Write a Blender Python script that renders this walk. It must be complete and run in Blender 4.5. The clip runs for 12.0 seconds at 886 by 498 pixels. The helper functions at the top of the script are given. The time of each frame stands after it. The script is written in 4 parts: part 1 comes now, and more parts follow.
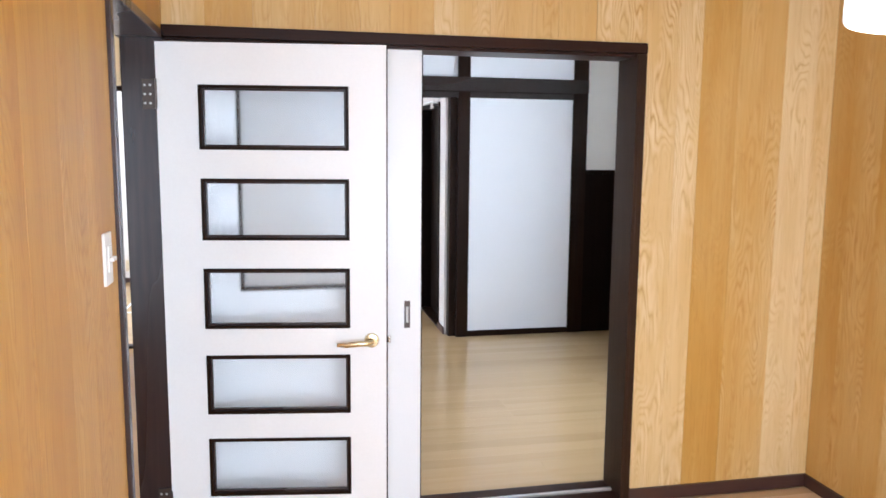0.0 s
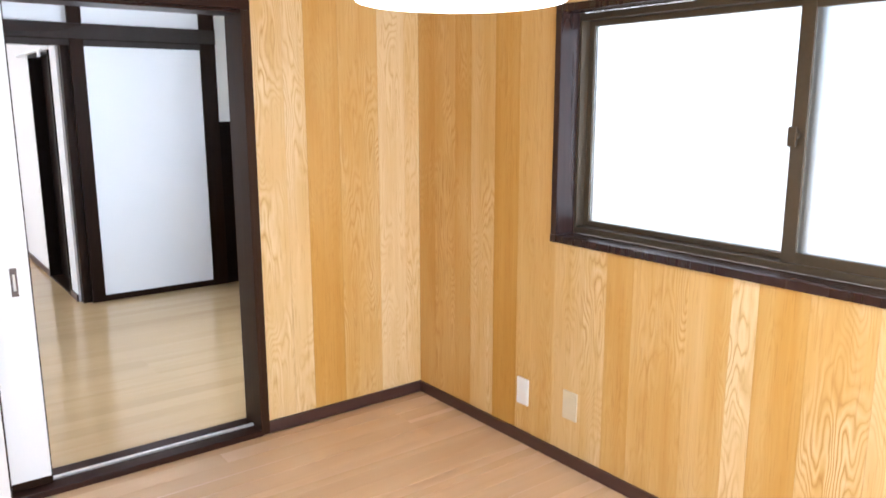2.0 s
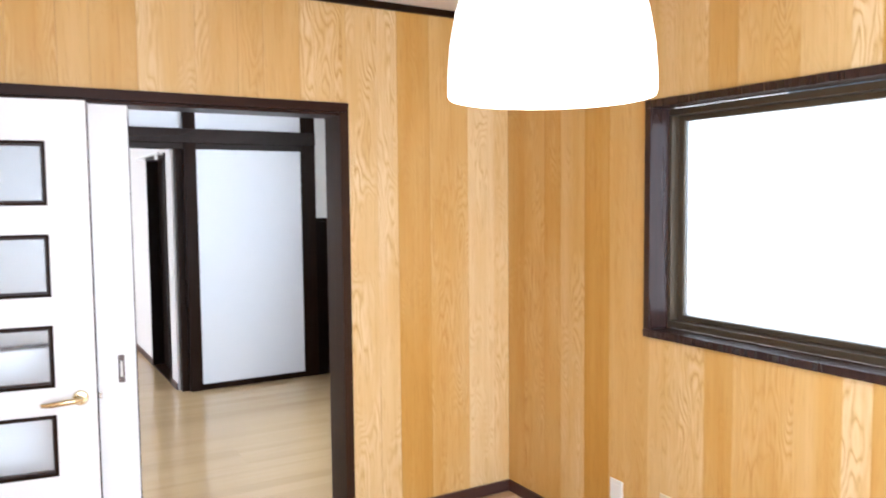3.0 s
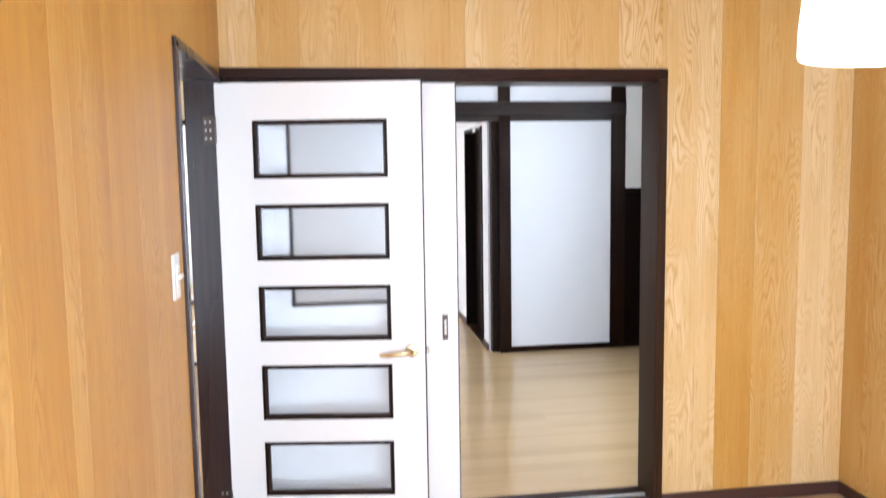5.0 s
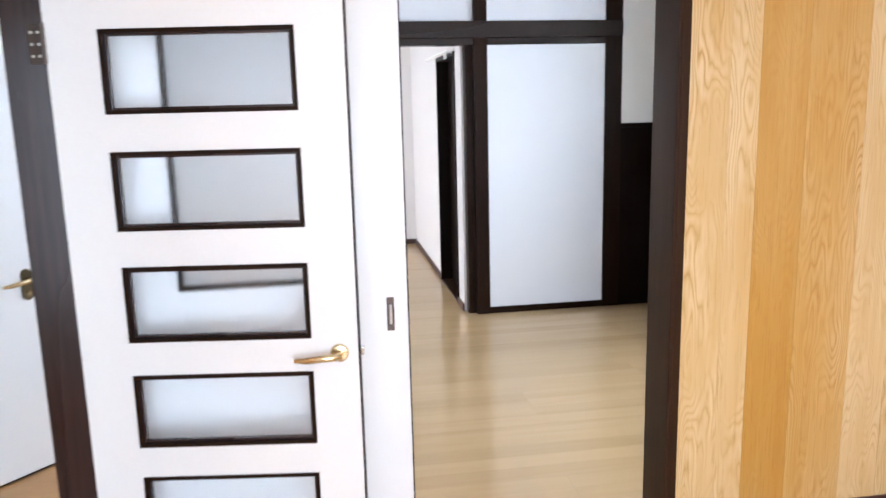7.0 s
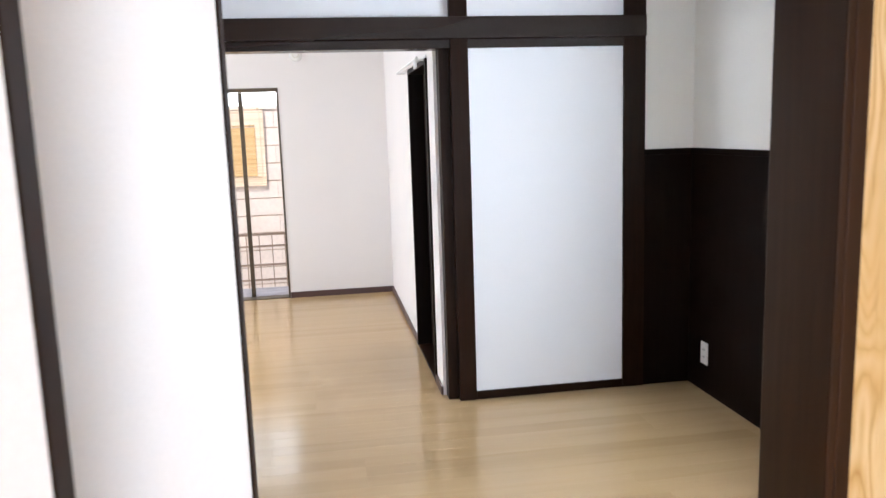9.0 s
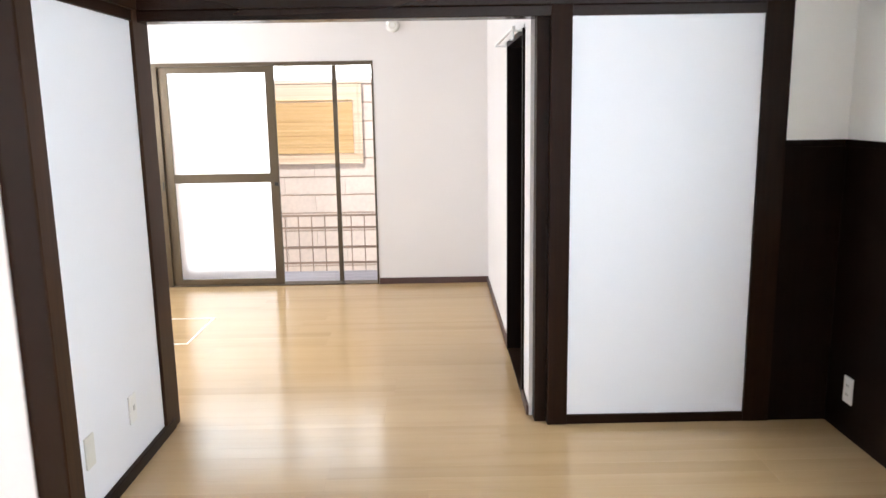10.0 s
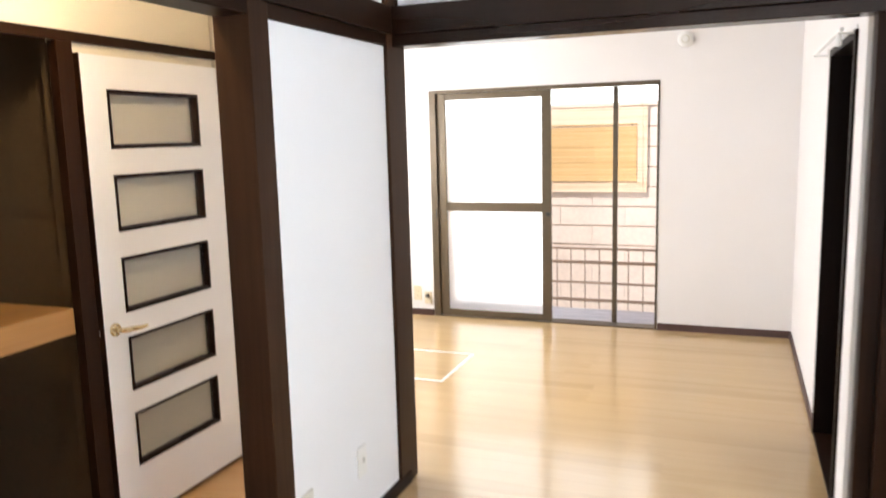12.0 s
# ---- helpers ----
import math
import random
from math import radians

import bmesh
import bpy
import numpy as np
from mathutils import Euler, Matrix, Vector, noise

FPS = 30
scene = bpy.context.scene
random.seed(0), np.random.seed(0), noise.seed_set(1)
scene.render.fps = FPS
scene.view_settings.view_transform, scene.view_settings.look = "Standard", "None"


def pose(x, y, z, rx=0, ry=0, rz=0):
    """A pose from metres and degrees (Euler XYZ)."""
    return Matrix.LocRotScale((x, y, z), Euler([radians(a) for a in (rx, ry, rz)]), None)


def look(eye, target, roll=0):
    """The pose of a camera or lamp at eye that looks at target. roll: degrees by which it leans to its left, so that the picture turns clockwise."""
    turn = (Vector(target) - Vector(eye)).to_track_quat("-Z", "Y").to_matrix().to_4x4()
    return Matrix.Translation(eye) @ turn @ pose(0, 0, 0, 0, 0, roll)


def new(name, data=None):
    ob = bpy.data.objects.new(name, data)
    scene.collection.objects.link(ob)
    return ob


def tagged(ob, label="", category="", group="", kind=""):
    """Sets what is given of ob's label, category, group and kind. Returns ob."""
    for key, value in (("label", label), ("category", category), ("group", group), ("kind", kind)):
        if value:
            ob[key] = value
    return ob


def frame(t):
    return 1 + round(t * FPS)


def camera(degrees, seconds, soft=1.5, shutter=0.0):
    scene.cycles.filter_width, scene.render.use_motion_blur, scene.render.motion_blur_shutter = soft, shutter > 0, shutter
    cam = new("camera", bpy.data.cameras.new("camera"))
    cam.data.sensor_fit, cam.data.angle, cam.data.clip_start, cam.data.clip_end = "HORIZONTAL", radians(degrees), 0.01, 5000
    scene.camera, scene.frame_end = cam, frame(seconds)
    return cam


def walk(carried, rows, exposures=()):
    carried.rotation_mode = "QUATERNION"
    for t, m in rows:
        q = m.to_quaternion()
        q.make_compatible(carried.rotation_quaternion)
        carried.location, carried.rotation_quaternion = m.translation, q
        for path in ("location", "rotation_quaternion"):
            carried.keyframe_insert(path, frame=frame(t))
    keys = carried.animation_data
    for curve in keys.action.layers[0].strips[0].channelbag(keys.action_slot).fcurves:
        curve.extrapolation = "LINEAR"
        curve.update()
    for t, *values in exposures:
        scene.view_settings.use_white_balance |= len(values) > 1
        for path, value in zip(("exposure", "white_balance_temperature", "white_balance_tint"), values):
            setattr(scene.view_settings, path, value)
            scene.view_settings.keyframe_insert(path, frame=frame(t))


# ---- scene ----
cam = camera(60.6, 12.0, shutter=0.4)

PATH = [
    (0, (0.402, -2.812, 1.466), (0.809, -0.872, 1.206), 0.5),
    (0.5, (0.38, -2.918, 1.466), (0.883, -1.011, 1.138), -0.2),
    (1, (0.413, -2.99, 1.45), (1.063, -1.163, 0.962), 0.7),
    (1.5, (0.466, -3.014, 1.439), (1.417, -1.342, 0.892), 0.7),
    (2, (0.482, -3.046, 1.482), (1.667, -1.483, 1.096), -0.1),
    (2.5, (0.494, -3.043, 1.486), (1.695, -1.481, 1.144), -0.1),
    (2.7, (0.475, -3.047, 1.469), (1.607, -1.416, 1.232), -0.6),
    (4.3, (0.461, -3.099, 1.492), (1.001, -1.173, 1.473), -0.7),
    (4.5, (0.449, -3.078, 1.489), (0.814, -1.113, 1.431), -0.7),
    (5, (0.431, -3.037, 1.478), (0.703, -1.066, 1.273), -0.9),
    (5.5, (0.405, -2.923, 1.458), (0.702, -1.0, 0.993), -1.4),
    (6, (0.477, -2.748, 1.443), (0.712, -0.808, 1.016), -2.5),
    (6.5, (0.624, -2.515, 1.456), (0.823, -0.571, 1.031), -1.3),
    (7, (0.677, -2.237, 1.459), (0.977, -0.295, 1.09), -1.4),
    (7.5, (0.749, -1.957, 1.452), (1.129, -0.028, 1.083), -2.8),
    (7.7, (0.813, -1.815, 1.448), (1.151, 0.126, 1.102), -2.3),
    (9.3, (1.091, -0.808, 1.453), (1.378, 1.15, 1.159), -1.6),
    (9.5, (1.142, -0.691, 1.456), (1.299, 1.283, 1.179), -0.4),
    (10, (1.205, -0.48, 1.484), (1.219, 1.486, 1.115), -0.9),
    (10.5, (1.238, -0.313, 1.505), (1.162, 1.647, 1.114), -2.2),
    (11, (1.327, -0.226, 1.503), (0.875, 1.674, 1.073), 0.8),
    (11.5, (1.341, -0.117, 1.5), (0.719, 1.735, 1.07), 0.9),
    (12, (1.241, 0.048, 1.503), (0.523, 1.891, 1.207), -1.5),
]
EXPOSURES = [(0, -0.06, 5600, 10), (1.0, 0.04, 5600, 10), (2.5, 0.15, 5600, 10), (5.0, 0.15, 5600, 10), (6.5, 0.09, 5600, 10), (7.7, 0.04, 5600, 10), (9.3, 0.06, 5900, 10), (12, 0.20, 6250, 10)]
walk(cam, [(t, look(eye, target, roll)) for t, eye, target, roll in PATH], EXPOSURES)


# ---- world and light ----
world = bpy.data.worlds.new("sky")
scene.world = world
world.use_nodes = True
wn = world.node_tree.nodes
sky = wn.new("ShaderNodeTexSky")
sky.sky_type, sky.sun_disc = "NISHITA", False
sky.sun_elevation, sky.sun_rotation = radians(59), radians(215.5)
world.node_tree.links.new(sky.outputs["Color"], wn["Background"].inputs["Color"])
wn["Background"].inputs["Strength"].default_value = 0.15


def lamp(name, kind, m, energy, color, size=None):
    data = bpy.data.lights.new(name, kind)
    data.energy, data.color = energy, color
    if kind == "AREA":
        data.shape, data.size, data.size_y = "RECTANGLE", *size
    elif kind == "SUN":
        data.angle = size
    else:
        data.shadow_soft_size = size
    ob = new(name, data)
    ob.matrix_world = m
    return ob


lamp("sun", "SUN", look((0, 0, 0), (0.30, 0.42, -0.86)), 5.0, (1.0, 0.95, 0.88), radians(0.5))
# sky light in the window openings: panelled room east and south, far room, middle room east, kitchen, hall door
lamp("window_light_1", "AREA", look((2.86, -1.84, 1.38), (0, -1.84, 1.2)), 5.5, (0.97, 0.98, 1.0), (2.10, 1.10))
lamp("window_light_2", "AREA", look((-0.56, 6.06, 0.95), (-0.56, 0, 0.8)), 7, (0.97, 0.98, 1.0), (0.86, 1.70))
lamp("window_light_3", "AREA", look((1.16, -4.44, 1.16), (1.20, 0, 0.90)), 94, (0.92, 0.96, 1.0), (1.98, 1.46))
lamp("window_light_4", "AREA", look((3.16, 0.98, 1.42), (0, 0.98, 1.10)), 52, (0.92, 0.96, 1.0), (1.26, 1.04))
lamp("window_light_5", "AREA", look((-2.62, 3.95, 1.50), (0, 4.2, 1.0)), 132, (0.98, 0.97, 0.99), (1.26, 0.76))
lamp("window_light_6", "AREA", look((-0.58, -2.01, 1.15), (-0.58, 0, 1.0)), 6.5, (0.90, 0.95, 1.0), (0.46, 1.40))
# added fill through an unseen west opening, for the north and east walls
lamp("added_fill_light_7", "AREA", look((0.02, -2.90, 1.20), (2.4, -1.2, 0.75)), 24, (0.92, 0.96, 1.0), (1.10, 1.30))
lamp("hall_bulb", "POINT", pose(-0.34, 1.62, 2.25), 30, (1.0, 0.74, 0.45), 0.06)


# ---- materials ----
def material(name, color, rough=0.5, metal=0.0, vary=0.06, grain=40.0, stretch=(1, 1, 1), bump=0.05, coat=0.0, spec=0.5):
    """A surface with broad stains, fine grain and fine relief."""
    m = bpy.data.materials.new(name)
    m.use_nodes = True
    n, link = m.node_tree.nodes, m.node_tree.links.new
    p = n["Principled BSDF"]
    tc, mp = n.new("ShaderNodeTexCoord"), n.new("ShaderNodeMapping")
    mp.inputs["Scale"].default_value = stretch
    link(tc.outputs["Object"], mp.inputs["Vector"])
    fine, broad = n.new("ShaderNodeTexNoise"), n.new("ShaderNodeTexNoise")
    fine.inputs["Scale"].default_value, fine.inputs["Detail"].default_value = grain, 6
    broad.inputs["Scale"].default_value, broad.inputs["Detail"].default_value = 1.7, 3
    for t in (fine, broad):
        link(mp.outputs["Vector"], t.inputs["Vector"])
    both = n.new("ShaderNodeMath")
    both.operation = "ADD"
    link(fine.outputs["Fac"], both.inputs[0])
    link(broad.outputs["Fac"], both.inputs[1])
    ramp = n.new("ShaderNodeMapRange")
    ramp.inputs["From Min"].default_value, ramp.inputs["From Max"].default_value = 0.6, 1.4
    ramp.inputs["To Min"].default_value, ramp.inputs["To Max"].default_value = 1 - vary, 1 + vary
    link(both.outputs[0], ramp.inputs["Value"])
    tint = n.new("ShaderNodeVectorMath")
    tint.operation = "SCALE"
    tint.inputs[0].default_value = color
    link(ramp.outputs["Result"], tint.inputs["Scale"])
    link(tint.outputs["Vector"], p.inputs["Base Color"])
    rr = n.new("ShaderNodeMapRange")
    rr.inputs["From Min"].default_value, rr.inputs["From Max"].default_value = 0.3, 0.7
    rr.inputs["To Min"].default_value, rr.inputs["To Max"].default_value = max(0.02, rough - 0.07), min(1, rough + 0.07)
    link(broad.outputs["Fac"], rr.inputs["Value"])
    link(rr.outputs["Result"], p.inputs["Roughness"])
    p.inputs["Metallic"].default_value = metal
    p.inputs["Coat Weight"].default_value = coat
    p.inputs["Coat Roughness"].default_value = 0.15
    p.inputs["Specular IOR Level"].default_value = spec
    if bump:
        b = n.new("ShaderNodeBump")
        b.inputs["Strength"].default_value, b.inputs["Distance"].default_value = bump, 0.002
        link(fine.outputs["Fac"], b.inputs["Height"])
        link(b.outputs["Normal"], p.inputs["Normal"])
    return m


def wood(name, tones, along, rough=0.35, rings=9.0, line=0.35, coat=0.0, ring_size=2.6, bump=0.06, tone_spread=1.0, fibres=0.28, figured=False, streaks=14.0):
    """Boards of figured wood: each board its own tone and figure, with growth rings and fibres along one axis."""
    m = bpy.data.materials.new(name)
    m.use_nodes = True
    n, link = m.node_tree.nodes, m.node_tree.links.new
    p = n["Principled BSDF"]
    tc, info = n.new("ShaderNodeTexCoord"), n.new("ShaderNodeObjectInfo")
    shift = n.new("ShaderNodeVectorMath")
    shift.operation = "MULTIPLY_ADD"
    comb = n.new("ShaderNodeCombineXYZ")
    for i in range(3):
        link(info.outputs["Random"], comb.inputs[i])
    shift.inputs[1].default_value = (31.0, 17.0, 43.0)
    link(comb.outputs["Vector"], shift.inputs[0])
    link(tc.outputs["Object"], shift.inputs[2])

    def stretched(k):
        mp = n.new("ShaderNodeMapping")
        s = [1.0, 1.0, 1.0]
        s[along] = k
        mp.inputs["Scale"].default_value = s
        link(shift.outputs["Vector"], mp.inputs["Vector"])
        return mp.outputs["Vector"]

    def noise_tex(vec, scale, detail, rough_n=0.5):
        t = n.new("ShaderNodeTexNoise")
        t.inputs["Scale"].default_value, t.inputs["Detail"].default_value = scale, detail
        t.inputs["Roughness"].default_value = rough_n
        link(vec, t.inputs["Vector"])
        return t.outputs["Fac"]

    def math_node(op, a, b):
        t = n.new("ShaderNodeMath")
        t.operation = op
        for i, v in enumerate((a, b)):
            if isinstance(v, (int, float)):
                t.inputs[i].default_value = v
            else:
                link(v, t.inputs[i])
        return t.outputs[0]

    figure = noise_tex(stretched(0.19 if figured else 0.14), ring_size, 2.6 if figured else 2.0, 0.42 if figured else 0.35)
    if figured:
        # small curls in the figure; red of the object colour is the board's tone, green how strongly it is figured
        own = n.new("ShaderNodeSeparateColor")
        link(info.outputs["Color"], own.inputs["Color"])
        curl = noise_tex(stretched(0.38), 30, 2)
        figure = math_node("ADD", figure, math_node("MULTIPLY", math_node("SUBTRACT", curl, 0.5), 0.024))
    ring = math_node("PINGPONG", math_node("MULTIPLY", figure, rings * 2), 1.0)
    fibre = noise_tex(stretched(0.02), 95, 3)
    streak = noise_tex(stretched(0.03), streaks, 3)
    ramp = n.new("ShaderNodeValToRGB")
    ramp.color_ramp.interpolation = "LINEAR"
    ramp.color_ramp.elements[0].color = (*tones[0], 1)
    ramp.color_ramp.elements[1].color = (*tones[-1], 1)
    for i, c in enumerate(tones[1:-1]):
        e = ramp.color_ramp.elements.new((i + 1) / (len(tones) - 1))
        e.color = (*c, 1)
    if figured:
        mottle = noise_tex(stretched(0.22), 6.0, 3)
        pick = math_node("ADD", own.outputs["Red"], math_node("MULTIPLY", math_node("SUBTRACT", streak, 0.5), 0.45))
        pick = math_node("ADD", pick, math_node("MULTIPLY", math_node("SUBTRACT", mottle, 0.5), 0.50))
    else:
        pick = math_node("ADD", math_node("MULTIPLY", info.outputs["Random"], tone_spread), math_node("MULTIPLY", math_node("SUBTRACT", streak, 0.5), 0.75))
    if tone_spread < 1:
        pick = math_node("ADD", pick, (1 - tone_spread) / 2)
    link(pick, ramp.inputs["Fac"])
    sharp = math_node("POWER", ring, 4.0)
    if figured:
        # the rings are strong on some boards only, and broken up along the grain
        broken = noise_tex(stretched(0.30), 7, 4)
        broken = math_node("MAXIMUM", math_node("MULTIPLY", math_node("SUBTRACT", broken, 0.40), 4.0), 0.0)
        strength = math_node("MULTIPLY", math_node("ADD", own.outputs["Green"], 0.06), broken)
        # pale early wood between the rings
        pale = math_node("MULTIPLY", math_node("SUBTRACT", 1.0, ring), math_node("MULTIPLY", strength, 0.38))
        pick = math_node("ADD", pick, pale)
        link(pick, ramp.inputs["Fac"])
        sharp = math_node("MULTIPLY", math_node("POWER", ring, 4.0), strength)
        # short dark pores along the grain
        pore = noise_tex(stretched(0.045), 150, 2)
        pore = math_node("MULTIPLY", math_node("GREATER_THAN", pore, 0.62), 0.35)
        sharp = math_node("ADD", sharp, pore)
    dark = math_node("SUBTRACT", 1.0, math_node("MULTIPLY", sharp, line))
    dark = math_node("MULTIPLY", dark, math_node("ADD", 1 - fibres / 2, math_node("MULTIPLY", fibre, fibres)))
    # the lines are warmer than the wood between them: each colour falls by its own power of the darkening
    powers = n.new("ShaderNodeCombineXYZ")
    for i, e in enumerate((0.75, 1.15, 1.75)):
        link(math_node("POWER", dark, e), powers.inputs[i])
    tint = n.new("ShaderNodeVectorMath")
    tint.operation = "MULTIPLY"
    link(ramp.outputs["Color"], tint.inputs[0])
    link(powers.outputs["Vector"], tint.inputs[1])
    link(tint.outputs["Vector"], p.inputs["Base Color"])
    rr = n.new("ShaderNodeMapRange")
    rr.inputs["To Min"].default_value, rr.inputs["To Max"].default_value = rough - 0.06, rough + 0.1
    link(streak, rr.inputs["Value"])
    link(rr.outputs["Result"], p.inputs["Roughness"])
    p.inputs["Coat Weight"].default_value, p.inputs["Coat Roughness"].default_value = coat, 0.12
    p.inputs["Specular IOR Level"].default_value = 0.5
    b = n.new("ShaderNodeBump")
    b.inputs["Strength"].default_value, b.inputs["Distance"].default_value = bump, 0.001
    link(fibre, b.inputs["Height"])
    link(b.outputs["Normal"], p.inputs["Normal"])
    return m


def glass(name, rough, color=(0.95, 0.97, 0.97)):
    m = bpy.data.materials.new(name)
    m.use_nodes = True
    n, link = m.node_tree.nodes, m.node_tree.links.new
    p = n["Principled BSDF"]
    p.inputs["Base Color"].default_value = (*color, 1)
    p.inputs["Transmission Weight"].default_value = 1.0
    p.inputs["Roughness"].default_value = rough
    p.inputs["IOR"].default_value = 1.45
    if rough > 0.05:
        t, b = n.new("ShaderNodeTexNoise"), n.new("ShaderNodeBump")
        t.inputs["Scale"].default_value, t.inputs["Detail"].default_value = 260, 2
        b.inputs["Strength"].default_value, b.inputs["Distance"].default_value = 0.03, 0.001
        link(t.outputs["Fac"], b.inputs["Height"])
        link(b.outputs["Normal"], p.inputs["Normal"])
    return m


HONEY = ((0.47, 0.230, 0.032), (0.55, 0.305, 0.064), (0.625, 0.396, 0.134), (0.69, 0.490, 0.228), (0.75, 0.575, 0.315))
M_PANEL = wood("honey_oak_panelling", HONEY, 2, rough=0.42, rings=33, line=0.30, ring_size=7.0, fibres=0.20, figured=True)
M_GROOVE = material("panel_groove", (0.22, 0.11, 0.04), 0.7)
M_FLOOR_A = wood("beige_laminate", ((0.45, 0.288, 0.152), (0.66, 0.462, 0.278), (0.56, 0.380, 0.220)), 0, rough=0.24, rings=3, line=0.06, fibres=0.10, coat=0.0, ring_size=6, tone_spread=0.2, streaks=4.0)
M_FLOOR_B = wood("pale_oak_laminate", ((0.37, 0.245, 0.112), (0.52, 0.362, 0.188), (0.45, 0.308, 0.150)), 0, rough=0.145, rings=3, line=0.04, fibres=0.08, coat=0.0, ring_size=6, tone_spread=0.32, streaks=6.0)
M_FLOOR_H = wood("warm_hall_laminate", ((0.42, 0.235, 0.085), (0.50, 0.29, 0.115), (0.46, 0.26, 0.10)), 0, rough=0.36, rings=3, line=0.05, fibres=0.1, ring_size=6, tone_spread=0.4, streaks=6.0)
M_FLOOR_GAP = material("floor_joint", (0.42, 0.29, 0.17), 0.7)
M_DARK = material("dark_stained_wood", (0.0150, 0.0058, 0.0023), 0.40, vary=0.35, grain=60, stretch=(1, 1, 0.06), bump=0.08, spec=0.10)
M_DARK_H = material("dark_stained_wood_crosswise", (0.0150, 0.0058, 0.0023), 0.40, vary=0.35, grain=60, stretch=(0.06, 0.06, 1), bump=0.08, spec=0.10)
M_LACQUER = material("dark_lacquered_wood", (0.033, 0.016, 0.014), 0.27, vary=0.5, grain=60, stretch=(1, 1, 0.06), bump=0.12, spec=0.55)
M_BEAM = material("polished_dark_beam", (0.0150, 0.0060, 0.0026), 0.24, vary=0.3, grain=60, stretch=(0.06, 0.06, 1), bump=0.05, spec=0.34)
M_STAIN = material("dark_red_brown_stain", (0.034, 0.0155, 0.0075), 0.45, vary=0.35, grain=60, stretch=(1, 1, 0.06), bump=0.08, spec=0.12)
M_STAIN_H = material("dark_red_brown_stain_crosswise", (0.030, 0.0125, 0.0085), 0.30, vary=0.3, grain=60, stretch=(0.06, 0.06, 1), bump=0.08, spec=0.12)
M_BASE = material("dark_brown_baseboard", (0.060, 0.026, 0.020), 0.42, vary=0.2, grain=50, stretch=(0.08, 0.08, 1))
M_WAINSCOT = material("near_black_wainscot", (0.0085, 0.0046, 0.0030), 0.42, vary=0.3, grain=40, stretch=(1, 1, 0.05), bump=0.05, spec=0.06)
M_WHITE_DOOR = material("white_painted_door", (0.85, 0.85, 0.855), 0.38, vary=0.025, grain=130, bump=0.03)
M_WALLPAPER = material("white_textured_wallpaper", (0.76, 0.735, 0.72), 0.85, vary=0.03, grain=420, bump=0.35)
M_CREAM = material("cream_wallpaper", (0.74, 0.68, 0.55), 0.85, vary=0.04, grain=420, bump=0.35)
M_SHIKKUI = material("pale_grey_plaster", (0.82, 0.815, 0.775), 0.9, vary=0.05, grain=300, bump=0.3)
M_INSET = material("white_papered_panel", (0.80, 0.81, 0.83), 0.62, vary=0.02, grain=350, bump=0.12)
M_CEILING = material("white_ceiling_board", (0.78, 0.78, 0.79), 0.85, vary=0.03, grain=200, bump=0.2)
M_BRONZE = material("bronze_aluminium", (0.105, 0.080, 0.052), 0.38, metal=0.55, vary=0.12, grain=70)
M_BRASS = material("satin_brass", (0.68, 0.56, 0.34), 0.24, metal=1.0, vary=0.08)
M_ANTIQUE = material("dark_antique_brass", (0.13, 0.10, 0.055), 0.35, metal=0.85, vary=0.15)
M_STEEL = material("brushed_steel", (0.55, 0.55, 0.54), 0.28, metal=1.0, vary=0.08)
M_ALU = material("aluminium_rail", (0.72, 0.71, 0.69), 0.4, metal=0.7, vary=0.08)
M_PLATE = material("white_plastic", (0.80, 0.80, 0.78), 0.38, vary=0.02)
M_PLATE_GREY = material("off_white_plastic", (0.68, 0.67, 0.61), 0.42, vary=0.03)
M_PLATE_OLD = material("yellowed_plastic", (0.66, 0.58, 0.41), 0.42, vary=0.05)
M_HINGE = material("dull_hinge_steel", (0.12, 0.095, 0.085), 0.35, metal=0.8, vary=0.1)
M_BLACK = material("dark_slot", (0.012, 0.012, 0.012), 0.6)
M_SHELF = wood("closet_shelf_plywood", ((0.26, 0.125, 0.034), (0.38, 0.20, 0.062)), 1, rough=0.6, rings=5, line=0.15)
# the closet's shade is put into this brown, darker than the boards themselves
M_CLOSET = material("shade_toned_closet_board", (0.080, 0.050, 0.022), 0.8, vary=0.1)
M_YELLOW = material("pale_yellow_cabinet_front", (0.66, 0.58, 0.24), 0.4, vary=0.04)
M_TILE = material("cream_kitchen_tile", (0.72, 0.65, 0.52), 0.3, vary=0.05)
M_SIDING = material("pale_peach_siding", (0.74, 0.62, 0.53), 0.8, vary=0.10, grain=30)
M_JOINT = material("brown_siding_joint", (0.52, 0.38, 0.28), 0.9, vary=0.1)
M_REED = wood("pale_reed", ((0.78, 0.60, 0.43), (0.84, 0.67, 0.50)), 0, rough=0.7, rings=3, line=0.2)
M_REED_DARK = wood("tan_reed", ((0.62, 0.40, 0.17), (0.70, 0.47, 0.22)), 0, rough=0.7, rings=3, line=0.2)
M_DECK = material("weathered_grey_deck", (0.60, 0.57, 0.58), 0.75, vary=0.2, grain=60, stretch=(0.1, 1, 1))
M_RAILING = material("brown_metal_railing", (0.36, 0.25, 0.18), 0.5, metal=0.3, vary=0.1)
M_GROUND = material("packed_earth", (0.30, 0.25, 0.20), 0.9, vary=0.2, grain=12)
M_FROST = glass("frosted_door_glass", 0.17, (0.91, 0.92, 0.92))
M_FROST_DIM = glass("frosted_grey_glass", 0.55, (0.80, 0.87, 0.95))
M_WINDOW = glass("frosted_window_glass", 0.45)

